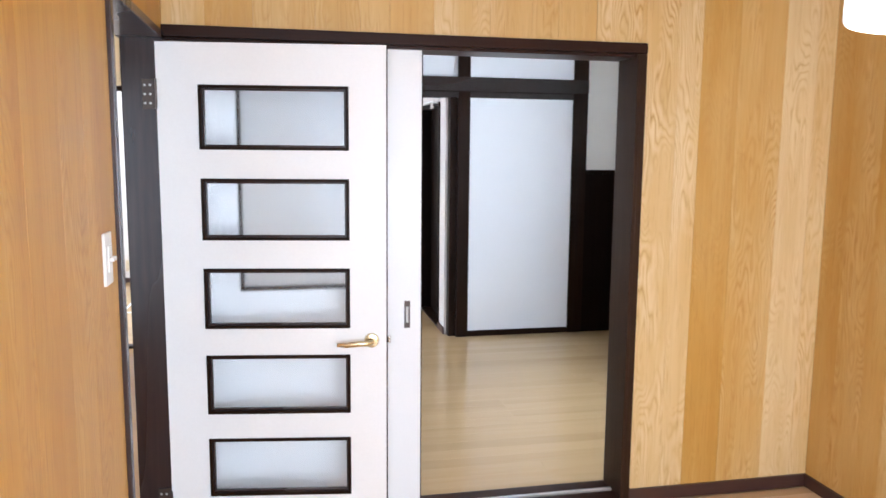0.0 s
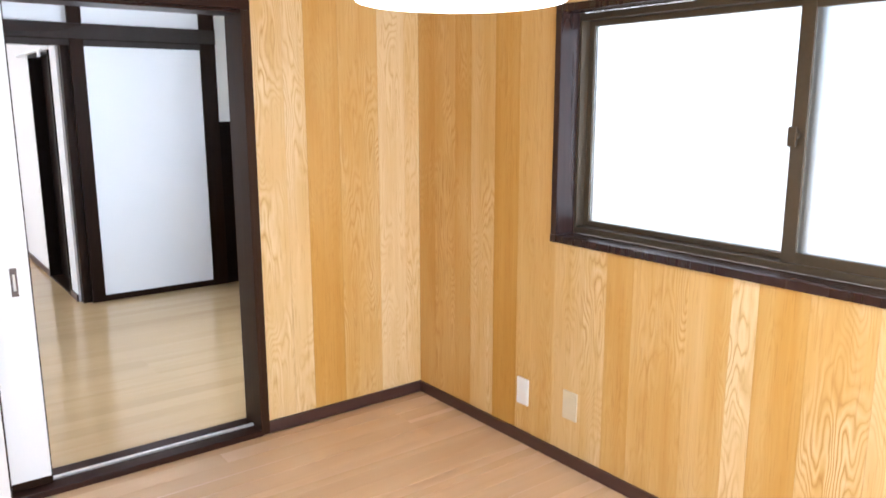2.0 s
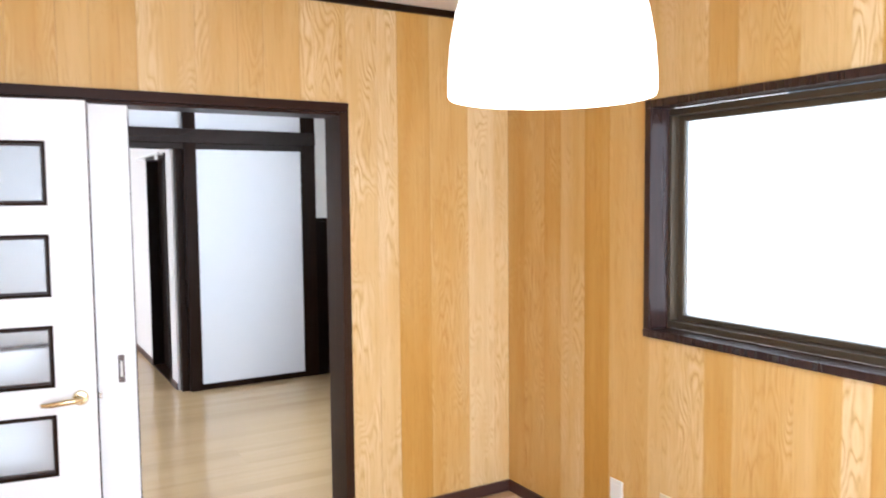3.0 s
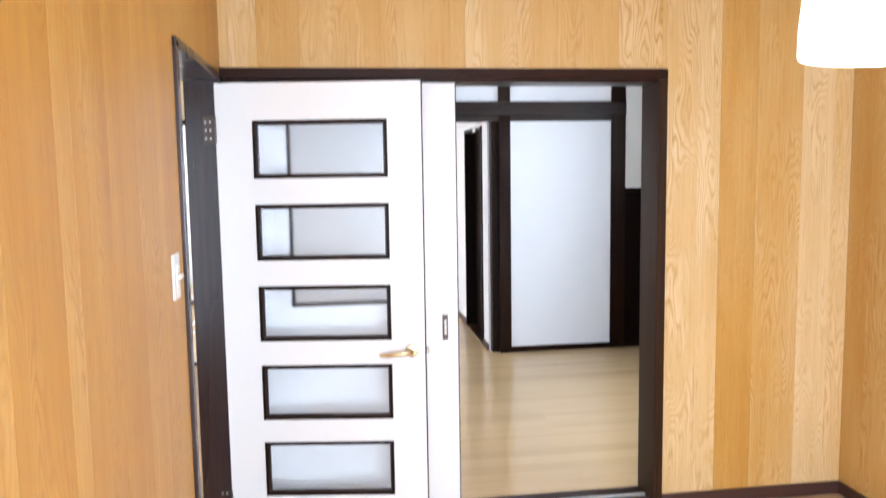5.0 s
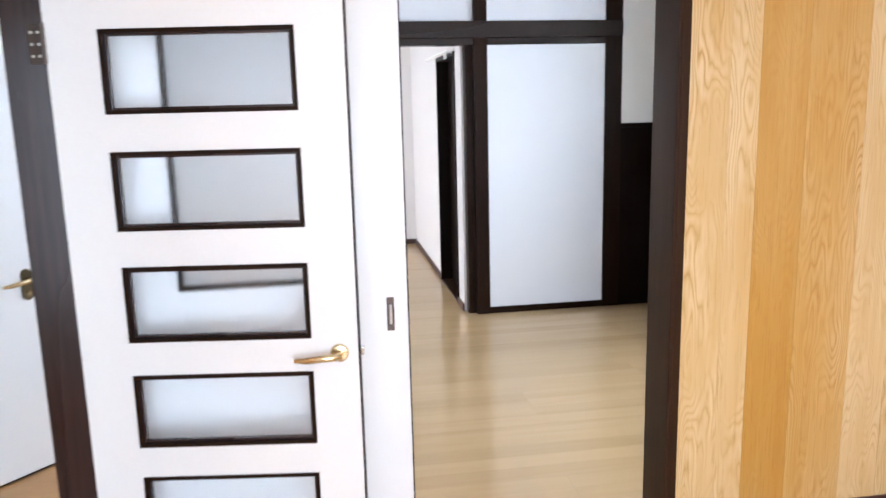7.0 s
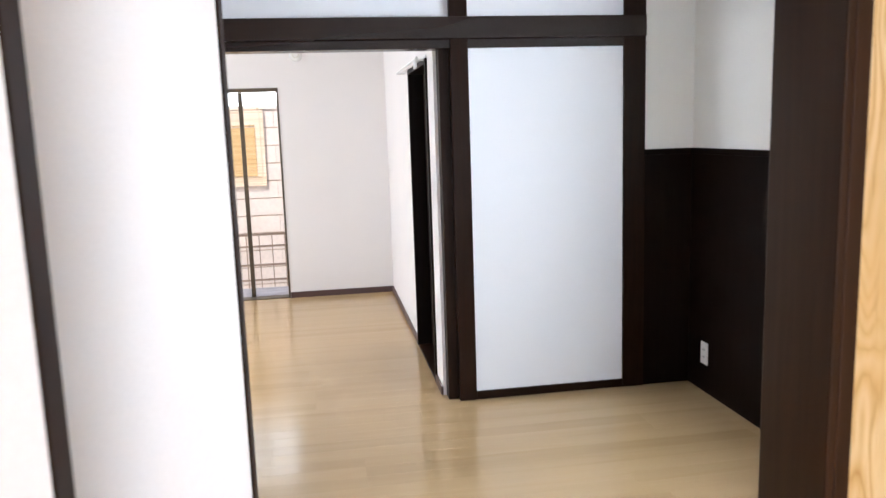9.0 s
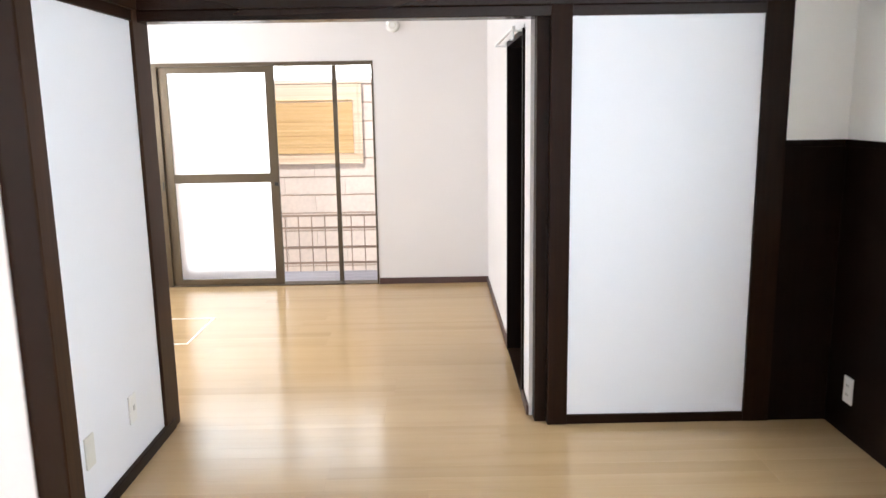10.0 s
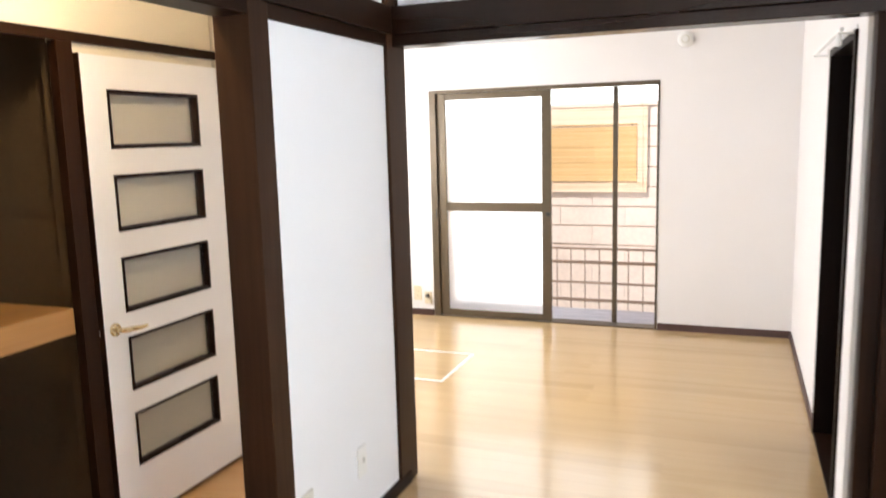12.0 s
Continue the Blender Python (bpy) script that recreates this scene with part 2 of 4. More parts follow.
M_SHADE = bpy.data.materials.new("glowing_white_shade")
M_SHADE.use_nodes = True
_p = M_SHADE.node_tree.nodes["Principled BSDF"]
_p.inputs["Base Color"].default_value = (0.85, 0.84, 0.82, 1)
_p.inputs["Roughness"].default_value = 0.3
_p.inputs["Emission Color"].default_value = (1.0, 0.96, 0.90, 1)
_p.inputs["Emission Strength"].default_value = 2.2


# ---- mesh helpers ----
def add_box(bm, lo, hi, bevel=0.0, turn=None):
    lo, hi = Vector(lo), Vector(hi)
    made = bmesh.ops.create_cube(bm, size=1.0)["verts"]
    c, s = (lo + hi) / 2, hi - lo
    for v in made:
        v.co = Vector((v.co.x * s.x, v.co.y * s.y, v.co.z * s.z)) + c
        if turn is not None:
            v.co = turn @ v.co
    if bevel:
        edges = list({e for v in made for e in v.link_edges})
        bmesh.ops.bevel(bm, geom=edges, offset=bevel, segments=2, affect="EDGES", profile=0.6)
    return bm


def box(lo, hi, bevel=0.0):
    return add_box(bmesh.new(), lo, hi, bevel)


def boxes(rows, bevel=0.0):
    bm = bmesh.new()
    for lo, hi in rows:
        add_box(bm, lo, hi, bevel)
    return bm


def lathe(profile, steps=40, bm=None, centre=(0, 0, 0), axis="Z"):
    """A turned solid from (radius, height) pairs."""
    bm = bm or bmesh.new()
    rings = []
    for r, h in profile:
        ring = []
        for i in range(steps):
            a = 2 * math.pi * i / steps
            p = {"Z": (r * math.cos(a), r * math.sin(a), h), "Y": (r * math.cos(a), h, r * math.sin(a)), "X": (h, r * math.cos(a), r * math.sin(a))}[axis]
            ring.append(bm.verts.new(Vector(p) + Vector(centre)))
        rings.append(ring)
    for a, b in zip(rings, rings[1:]):
        for i in range(steps):
            bm.faces.new((a[i], a[(i + 1) % steps], b[(i + 1) % steps], b[i]))
    for ring in (rings[0], rings[-1]):
        bm.faces.new(ring)
    bmesh.ops.recalc_face_normals(bm, faces=bm.faces)
    return bm


def tube(points, radii, steps=12, bm=None):
    """A rounded bar along points, with a radius (or wide and high radii) at each."""
    bm = bm or bmesh.new()
    pts = [Vector(p) for p in points]
    rings = []
    for i, p in enumerate(pts):
        d = (pts[min(i + 1, len(pts) - 1)] - pts[max(i - 1, 0)]).normalized()
        up = Vector((0, 0, 1)) if abs(d.z) < 0.9 else Vector((0, 1, 0))
        s = d.cross(up).normalized()
        u = s.cross(d).normalized()
        rw, rh = radii[i] if isinstance(radii[i], tuple) else (radii[i], radii[i])
        rings.append([bm.verts.new(p + s * rw * math.cos(2 * math.pi * k / steps) + u * rh * math.sin(2 * math.pi * k / steps)) for k in range(steps)])
    for a, b in zip(rings, rings[1:]):
        for k in range(steps):
            bm.faces.new((a[k], a[(k + 1) % steps], b[(k + 1) % steps], b[k]))
    for ring in (rings[0], rings[-1]):
        bm.faces.new(ring)
    bmesh.ops.recalc_face_normals(bm, faces=bm.faces)
    return bm


def to_mesh(name, bm, mat, smooth=False):
    me = bpy.data.meshes.new(name)
    bm.to_mesh(me)
    bm.free()
    me.materials.append(mat)
    if smooth:
        me.polygons.foreach_set("use_smooth", [True] * len(me.polygons))
        me.set_sharp_from_angle(angle=radians(40))
    return me


def part(name, bm, mat, parent=None, label="", smooth=False):
    ob = new(name, to_mesh(name, bm, mat, smooth))
    ob.parent = parent
    if label:
        ob["label"] = label
    return ob


def thing(name, m, label, category, group="", kind=""):
    ob = new(name)
    ob.empty_display_size = 0.1
    ob.matrix_world = m
    return tagged(ob, label, category, group, kind)


def structure(name, bm, mat, label, category, smooth=False):
    return tagged(part(name, bm, mat, None, "", smooth), label, category, "", "structure")


def pieces(name, rows, bevel, mat, label, category, piece):
    """A part of the setting made of several boards or posts, each a mesh of its own."""
    root = thing(name, Matrix(), label, category, "", "structure")
    for i, (lo, hi) in enumerate(rows):
        part(piece if isinstance(piece, str) else piece[i], box(lo, hi, bevel), mat, root)
    return root


# ---- plan, in metres ----
RX, RY0 = 2.645, -4.42            # panelled room: x 0..RX, y RY0..0
HEAD = 1.842                      # underside of the door heads
JX = 1.757                        # inner face of the right jamb of the wide opening
NB = 0.15                         # far face of the north wall
BX0, BX1, BY1 = -0.075, 3.035, 2.90   # middle room
CX1, CY1 = 1.635, 5.863           # far room
CX0 = -2.60                       # kitchen side
HX0, HX1 = -0.965, -0.12           # hall
CEIL_A, CEIL_B = 2.33, 2.42
TOP = 2.50

# ---- floors ----
def floor_boards(parent, x0, x1, y0, y1, mat, wide, long, seed, z=0.0):
    """Strips along x, each an object of its own; three rows side by side make one panel and end together."""
    rng = random.Random(seed)
    cache = {}
    y, row = y0, 0
    while y < y1 - 0.004:
        w = min(wide, y1 - y)
        x = x0
        first = True
        if row % 3 == 0:
            lead = long * (0.25 + 0.75 * rng.random())
        while x < x1 - 0.004:
            l = lead if first else long
            first = False
            l = min(l, x1 - x)
            key = (round(w, 3), round(l, 3))
            if key not in cache:
                bm = bmesh.new()
                g = 0.0
                v = [bm.verts.new(c) for c in ((g, g, -0.0004), (l - g, g, -0.0004), (l - g, w - g, -0.0004), (g, w - g, -0.0004),
                                                (g + 0.0005, g + 0.0005, 0), (l - g - 0.0005, g + 0.0005, 0), (l - g - 0.0005, w - g - 0.0005, 0), (g + 0.0005, w - g - 0.0005, 0))]
                for f in ((4, 5, 6, 7), (0, 1, 5, 4), (1, 2, 6, 5), (2, 3, 7, 6), (3, 0, 4, 7)):
                    bm.faces.new([v[i] for i in f])
                cache[key] = to_mesh("board", bm, mat)
            ob = new("board", cache[key])
            ob.parent = parent
            ob.location = (x, y, z)
            x += l
        y += w
        row += 1


floor_1 = structure("floor_1", box((-0.12, RY0 - 0.1, -0.12), (RX + 0.1, 0.06, -0.004)), M_FLOOR_GAP, "beige laminate floor of the panelled room", "floor")
floor_2 = structure("floor_2", box((-0.19, 0.06, -0.12), (BX1 + 0.1, BY1 + 0.04, -0.004)), M_FLOOR_GAP, "glossy pale oak laminate floor of the middle room", "floor")
floor_3 = structure("floor_3", box((CX0 - 0.1, BY1 + 0.04, -0.12), (CX1 + 0.1, CY1, -0.004)), M_FLOOR_GAP, "glossy pale oak laminate floor by the garden window", "floor")
floor_4 = structure("floor_4", box((-2.0, -2.10, -0.12), (-0.12, BY1 + 0.04, -0.004)), M_FLOOR_GAP, "warm beige laminate floor of the hall", "floor")

# ---- walls with openings ----
BOARD_WIDTHS = (0.107, 0.163, 0.214, 0.160)


def plank_wall(parent, fixed, face, axis, a0, a1, z0, z1, holes, seed, known=(), plain=0.35):
    """Upright grooved boards on a wall. axis 0: the wall runs along x at y=fixed; axis 1: along y at x=fixed. face: the way the boards look.
    known: boards in order as (far edge, tone, figure); the others repeat four widths. plain: the usual tone of those."""
    rng = random.Random(seed)
    looks = []
    a = a0
    for edge, tone, fig in known:
        if abs(edge - a) > 0.24 and not looks:
            while edge - a > 0.24:
                a += BOARD_WIDTHS[len(looks) % 4]
                looks.append((a, plain + 0.22 * (rng.random() - 0.4), rng.choice((0.1, 0.3, 0.6))))
        looks.append((edge, tone, fig))
        a = edge
    i = 0
    while a < a1 - 0.001:
        a = a + BOARD_WIDTHS[i % 4]
        a = a1 if a > a1 - 0.04 else a
        looks.append((a, plain + 0.22 * (rng.random() - 0.4), rng.choice((0.1, 0.3, 0.6))))
        i += 1
    cuts = {round(a0, 4), round(a1, 4)} | {round(q[0], 4) for q in looks if q[0] < a1}
    for h in holes:
        for e in (h[0], h[1]):
            if a0 < e < a1:
                cuts = {c for c in cuts if abs(c - e) > 0.015 or c in (a0, a1)}
                cuts.add(round(e, 4))
    cuts = sorted(cuts)
    for s, e in zip(cuts, cuts[1:]):
        spans = [(z0, z1)]
        for h0, h1, hz0, hz1 in holes:
            if s >= h0 - 1e-4 and e <= h1 + 1e-4:
                spans = [q for lo, hi in spans for q in ((lo, min(hi, hz0)), (max(lo, hz1), hi)) if q[1] - q[0] > 0.01]
        for lo, hi in spans:
            g, d, c, v = 0.0, 0.010, 0.0006, 0.0022
            bm = bmesh.new()
            ring = []
            for u, w, dep in ((s + g, lo, d - v), (e - g, lo, d - v), (e - g, hi, d - v), (s + g, hi, d - v), (s + g + c, lo, d), (e - g - c, lo, d), (e - g - c, hi, d), (s + g + c, hi, d)):
                q = fixed + face * (dep - d)
                ring.append(bm.verts.new((u, q, w) if axis == 0 else (q, u, w)))
            for f in ((4, 5, 6, 7), (0, 1, 5, 4), (1, 2, 6, 5), (2, 3, 7, 6), (3, 0, 4, 7)):
                bm.faces.new([ring[k] for k in f])
            bmesh.ops.recalc_face_normals(bm, faces=bm.faces)
            plank = part("plank", bm, M_PANEL, parent)
            tone, fig = next((q[1], q[2]) for q in looks + [(a1 + 1, plain, 0.2)] if q[0] > (s + e) / 2)
            plank.color = (tone, fig, 0.0, 1.0)


D1Y0, D1Y1 = -0.830, -0.068       # doorway in the left wall
WY0, WY1, WZ0, WZ1 = -2.76, -0.955, 0.955, 1.805   # window in the right wall
wall_north = structure("wall_north", boxes([((0.0, 0.010, HEAD + 0.015), (JX + 0.010, NB - 0.01, TOP)), ((JX + 0.010, 0.010, 0), (BX1 + 0.12, NB - 0.01, TOP)), ((-0.12, 0.010, 0), (0.0, NB - 0.01, TOP))]),
                       M_GROOVE, "wall with honey oak boards round a wide opening", "wall")
wall_west = structure("wall_west", boxes([((-0.11, D1Y1 + 0.02, 0), (-0.010, 0.008, TOP)), ((-0.11, D1Y0 - 0.02, HEAD + 0.014), (-0.010, D1Y1 + 0.02, TOP)), ((-0.11, -2.30, 0), (-0.010, D1Y0 - 0.02, TOP)), ((-0.11, RY0, 0), (-0.010, -3.50, TOP)), ((-0.11, -3.50, 0), (-0.010, -2.30, 0.50)), ((-0.11, -3.50, 1.90), (-0.010, -2.30, TOP))]),
                      M_GROOVE, "wall with honey oak boards beside the hinged door", "wall")
WH = 0.018
wall_east = structure("wall_east", boxes([((RX + 0.010, RY0, 0), (RX + 0.13, 0.010, WZ0 - WH)), ((RX + 0.010, RY0, WZ1 + WH), (RX + 0.13, 0.010, TOP)),
                                          ((RX + 0.010, WY1 + WH, WZ0 - WH), (RX + 0.13, 0.010, WZ1 + WH)), ((RX + 0.010, RY0, WZ0 - WH), (RX + 0.13, WY0 - WH, WZ1 + WH))]),
                      M_GROOVE, "wall with honey oak boards under a frosted window", "wall")
wall_south = structure("wall_south", boxes([((-0.12, RY0 - 0.12, 0), (0.12, RY0 - 0.010, TOP)), ((2.20, RY0 - 0.12, 0), (RX + 0.13, RY0 - 0.010, TOP)), ((0.12, RY0 - 0.12, 0), (2.20, RY0 - 0.010, 0.34)), ((0.12, RY0 - 0.12, 1.88), (2.20, RY0 - 0.010, TOP))]), M_GROOVE, "plain boarded wall behind", "wall")
wall_north_face = structure("wall_north_back", boxes([((-0.12, NB - 0.01, HEAD + 0.015), (JX + 0.010, NB, TOP)), ((JX + 0.010, NB - 0.01, 0), (BX1 + 0.12, NB, TOP))]), M_WALLPAPER, "white papered wall of the middle room", "wall")

ceiling_1 = structure("ceiling_1", box((-0.12, RY0 - 0.12, CEIL_A), (RX + 0.13, 0.010, CEIL_A + 0.08)), M_CEILING, "white ceiling of the panelled room", "ceiling")
ceiling_2 = structure("ceiling_2", box((-2.0, 0.010, CEIL_B), (BX1 + 0.13, BY1 + 0.04, CEIL_B + 0.08)), M_CEILING, "white ceiling of the middle room", "ceiling")
ceiling_3 = structure("ceiling_3", box((CX0 - 0.1, BY1 + 0.04, CEIL_B), (CX1 + 0.2, CY1 + 0.14, CEIL_B + 0.08)), M_CEILING, "white ceiling of the far room", "ceiling")
ceiling_4 = structure("ceiling_4", box((-2.0, -2.10, CEIL_B), (-0.12, 0.010, CEIL_B + 0.08)), M_CEILING, "white ceiling of the hall", "ceiling")

cornice = pieces("trim_cornice", [((0.0, -0.024, CEIL_A - 0.030), (RX, 0.0, CEIL_A)), ((0.0, RY0, CEIL_A - 0.030), (0.024, -0.024, CEIL_A)), ((RX - 0.024, RY0, CEIL_A - 0.030), (RX, -0.024, CEIL_A))], 0.004, M_DARK_H, "dark wooden cornice strip under the ceiling", "trim", "cornice_strip")
base_1 = pieces("baseboard_1", [((JX + 0.040, -0.012, 0), (RX - 0.012, 0.0, 0.055)), ((RX - 0.012, RY0, 0), (RX, 0.0, 0.055)), ((0.0, RY0, 0), (0.012, D1Y0 - 0.036, 0.055))], 0.002, M_BASE, "dark brown baseboard along the boarded walls", "baseboard", "baseboard_strip")

# wide opening: jamb, head and sill
trim_1 = pieces("trim_opening", [((JX, -0.014, 0), (JX + 0.014, NB + 0.012, HEAD)), ((JX + 0.014, -0.014, 0), (JX + 0.040, 0.012, HEAD)), ((JX + 0.014, NB - 0.004, 0), (JX + 0.075, NB + 0.014, HEAD))], 0.003, M_STAIN, "dark stained jamb of the wide opening", "door frame", ("jamb", "casing", "casing"))
trim_2 = pieces("trim_head", [((0.0, -0.016, HEAD), (JX + 0.040, 0.012, HEAD + 0.040)), ((0.0, 0.002, HEAD - 0.012), (JX, NB + 0.012, HEAD)), ((-0.12, NB - 0.006, HEAD), (JX + 0.075, NB + 0.012, HEAD + 0.10))], 0.003, M_STAIN_H, "dark stained head of the wide opening", "door frame", ("head", "soffit", "casing"))
sill = structure("trim_sill", boxes([((0.0, -0.022, -0.003), (JX, 0.050, 0.026)), ((0.0, 0.053, -0.003), (JX, 0.074, 0.018)), ((0.0, 0.087, -0.003), (JX, NB + 0.012, 0.026))], 0.003), M_STAIN_H,
                 "dark wooden sill with an aluminium sliding rail", "sill")
part("rail", box((0.0, 0.074, 0.0), (JX, 0.087, 0.029), 0.002), M_ALU, sill, "bright aluminium sliding rail")

# doorway in the left wall
trim_3 = pieces("trim_doorway", [((-0.125, D1Y1, 0), (0.012, D1Y1 + 0.030, HEAD)), ((-0.125, D1Y0 - 0.030, 0), (0.012, D1Y0, HEAD)), ((-0.125, D1Y0 - 0.030, HEAD - 0.016), (0.012, D1Y1 + 0.030, HEAD + 0.012))], 0.003, M_LACQUER, "dark stained frame of the hinged door", "door frame", ("jamb", "jamb", "head"))

# ---- five-pane doors ----
PANES = [(1.459, 1.674), (1.151, 1.362), (0.841, 1.053), (0.533, 0.746), (0.229, 0.443)]
PX0, PX1, LEAF_W, LEAF_H, LEAF_T = 0.121, 0.621, 0.768, 1.812, 0.034


def lever(parent, x, z, y, out, way, plate=False):
    """A lever handle on a round rose (or a long plate). out: -1 or 1, the side; way: -1 or 1, where the lever points."""
    if plate:
        bm = bmesh.new()
        plate_y0, plate_y1 = min(y, y + out * 0.006), max(y, y + out * 0.006)
        lathe([(0.022, plate_y0), (0.022, plate_y1)], 28, bm, (x, 0, z + 0.022), "Y")
        lathe([(0.022, plate_y0), (0.022, plate_y1)], 28, bm, (x, 0, z - 0.062), "Y")
        add_box(bm, (x - 0.022, plate_y0, z - 0.062), (x + 0.022, plate_y1, z + 0.022))
        rose = part("escutcheon", bm, M_ANTIQUE, parent, "dark brass escutcheon plate")
        lathe_bm = lathe([(0.010, y + out * 0.006), (0.010, y + out * 0.013)], 20, None, (x, 0, z - 0.055), "Y")
        part("keyhole_knob", lathe_bm, M_BRASS, rose)
    else:
        rose = part("rose", lathe([(0.026, y), (0.026, y + out * 0.004), (0.022, y + out * 0.009), (0.012, y + out * 0.011)], 32, None, (x, 0, z), "Y"), M_BRASS, parent, "round satin brass rose", True)
    pts = [(x, y + out * 0.006, z), (x, y + out * 0.036, z), (x + way * 0.012, y + out * 0.046, z), (x + way * 0.04, y + out * 0.049, z - 0.001),
           (x + way * 0.085, y + out * 0.048, z - 0.006), (x + way * 0.118, y + out * 0.045, z - 0.006)]
    part("lever", tube(pts, [0.010, 0.010, (0.009, 0.010), (0.007, 0.010), (0.005, 0.009), (0.004, 0.006)], 14), M_BRASS, rose, "curved satin brass lever", True)


def five_pane_door(name, m, label, shift=0.017, rise=0.0, plates=True):
    door = thing(name, m, label, "door", "five-pane doors")
    t = LEAF_T
    px0, px1 = PX0 + shift, PX1 + shift
    panes = [(a * (1 + rise), b * (1 + rise)) for a, b in PANES]
    rows = [((0.002, -t, 0.008), (px0, 0, LEAF_H)), ((px1, -t, 0.008), (LEAF_W - 0.003, 0, LEAF_H))]
    tops = [LEAF_H] + [p[0] for p in panes]
    bots = [p[1] for p in panes] + [0.008]
    rows += [((px0, -t, b), (px1, 0, a)) for a, b in zip(tops, bots)]
    leaf = part("leaf", boxes(rows), M_WHITE_DOOR, door)
    part("edge_band", boxes([((LEAF_W - 0.003, -t - 0.0008, 0.006), (LEAF_W + 0.001, 0.0008, LEAF_H + 0.001)), ((0.0, -t - 0.0008, 0.003), (LEAF_W + 0.001, 0.0008, 0.008))]), M_DARK, door, "dark edge band")
    for z0, z1 in panes:
        f, d = 0.011, 0.004
        fr = part("pane_frame", boxes([((px0, -t - d, z1 - f), (px1, d, z1)), ((px0, -t - d, z0), (px1, d, z0 + f)), ((px0, -t - d, z0 + f), (px0 + f, d, z1 - f)), ((px1 - f, -t - d, z0 + f), (px1, d, z1 - f))], 0.0012),
                  M_DARK_H, door, "dark wooden glazing bead")
        e, d2 = f + 0.006, 0.009
        part("inner_bead", boxes([((px0 + f, -t + d2, z1 - e), (px1 - f, -d2, z1 - f)), ((px0 + f, -t + d2, z0 + f), (px1 - f, -d2, z0 + e)), ((px0 + f, -t + d2, z0 + e), (px0 + e, -d2, z1 - e)), ((px1 - e, -t + d2, z0 + e), (px1 - f, -d2, z1 - e))], 0.001),
             M_LACQUER, fr, "glossy inner step of the bead")
        pane = part("pane", box((px0 + f, -t / 2 - 0.002, z0 + f), (px1 - f, -t / 2 + 0.002, z1 - f)), M_FROST, fr, "frosted glass pane")
        pane.visible_shadow = False
    lever(door, 0.713, 0.797, -t, -1, -1)
    lever(door, 0.713, 0.797, 0.0, 1, -1)
    part("latch", box((LEAF_W + 0.001, -t / 2 - 0.007, 0.785), (LEAF_W + 0.011, -t / 2 + 0.007, 0.808), 0.002), M_STEEL, door, "steel latch bolt")
    for z in (1.592, 0.150):
        bm = tube([(0.0, -t - 0.004, z), (0.0, -t - 0.004, z + 0.10)], [0.006, 0.006], 12)
        h = part("hinge", bm, M_HINGE, door, "steel butt hinge", True)
        if not plates:
            continue
        bm = box((-0.052, -0.012, z), (-0.006, -0.005, z + 0.10))
        part("hinge_plate", bm, M_HINGE, h)
        bm = bmesh.new()
        for k in range(3):
            for xx in (-0.042, -0.024):
                lathe([(0.0042, -0.0135), (0.0042, -0.0118)], 10, bm, (xx, 0, z + 0.02 + 0.03 * k), "Y")
        part("hinge_screws", bm, M_ALU, h)
    return door


door_1 = five_pane_door("hinged_door", pose(-0.006, D1Y1 - 0.002, 0, 0, 0, -8.3), "white hinged door with five frosted panes, standing open in the boarded room")
door_2 = five_pane_door("hinged_door", pose(-0.925, 2.910, 0.012, 0, 0, -90.6), "white five-pane door standing open along the hall wall", 0.032, 0.010, False)


# ---- sliding door in the wide opening ----
def sliding_door():
    x0, x1, z0, z1, y0, y1 = 0.03, 0.912, 0.032, 1.838, 0.030, 0.064
    d = thing("sliding_door", Matrix(), "white sliding door with a dark-framed glass light, pushed aside on its rail", "sliding door")
    gx0, gx1, gz0, gz1 = 0.238, 0.665, 0.942, 1.74
    part("leaf", boxes([((x0, y0, z0), (gx0, y1, z1)), ((gx1, y0, z0), (x1, y1, z1)), ((gx0, y0, z0), (gx1, y1, gz0)), ((gx0, y0, gz1), (gx1, y1, z1))]), M_WHITE_DOOR, d)
    part("edge_band", boxes([((x1, y0 - 0.001, z0), (x1 + 0.004, y1 + 0.001, z1)), ((x0, y0 - 0.001, z0 - 0.002), (x1 + 0.004, y0 + 0.004, z0 + 0.028))]), M_DARK, d, "dark edge band")
    f = 0.014
    fr = part("light_frame", boxes([((gx0, y0 - 0.004, gz1 - f), (gx1, y1 + 0.004, gz1)), ((gx0, y0 - 0.004, gz0), (gx1, y1 + 0.004, gz0 + f)), ((gx0, y0 - 0.004, gz0 + f), (gx0 + f, y1 + 0.004, gz1 - f)), ((gx1 - f, y0 - 0.004, gz0 + f), (gx1, y1 + 0.004, gz1 - f))], 0.001), M_DARK, d, "dark glazing bead")
    pane = part("pane", box((gx0 + f, 0.045, gz0 + f), (gx1 - f, 0.049, gz1 - f)), M_FROST_DIM, fr, "frosted glass pane")
    pane.visible_shadow = False
    pull = part("flush_pull", boxes([((0.847, y0 - 0.003, 0.780), (0.870, y0 + 0.001, 0.886)), ], 0.001), M_HINGE, d, "recessed metal finger pull")
    part("pull_recess", box((0.852, y0 - 0.0038, 0.800), (0.865, y0 - 0.003, 0.866)), M_BLACK, pull)
    bm = lathe([(0.0055, 0.802), (0.0055, 0.864)], 14, None, (0.8585, y0 - 0.002, 0))
    part("pull_bar", bm, M_ALU, pull, "", True)
    return d


sliding_door()


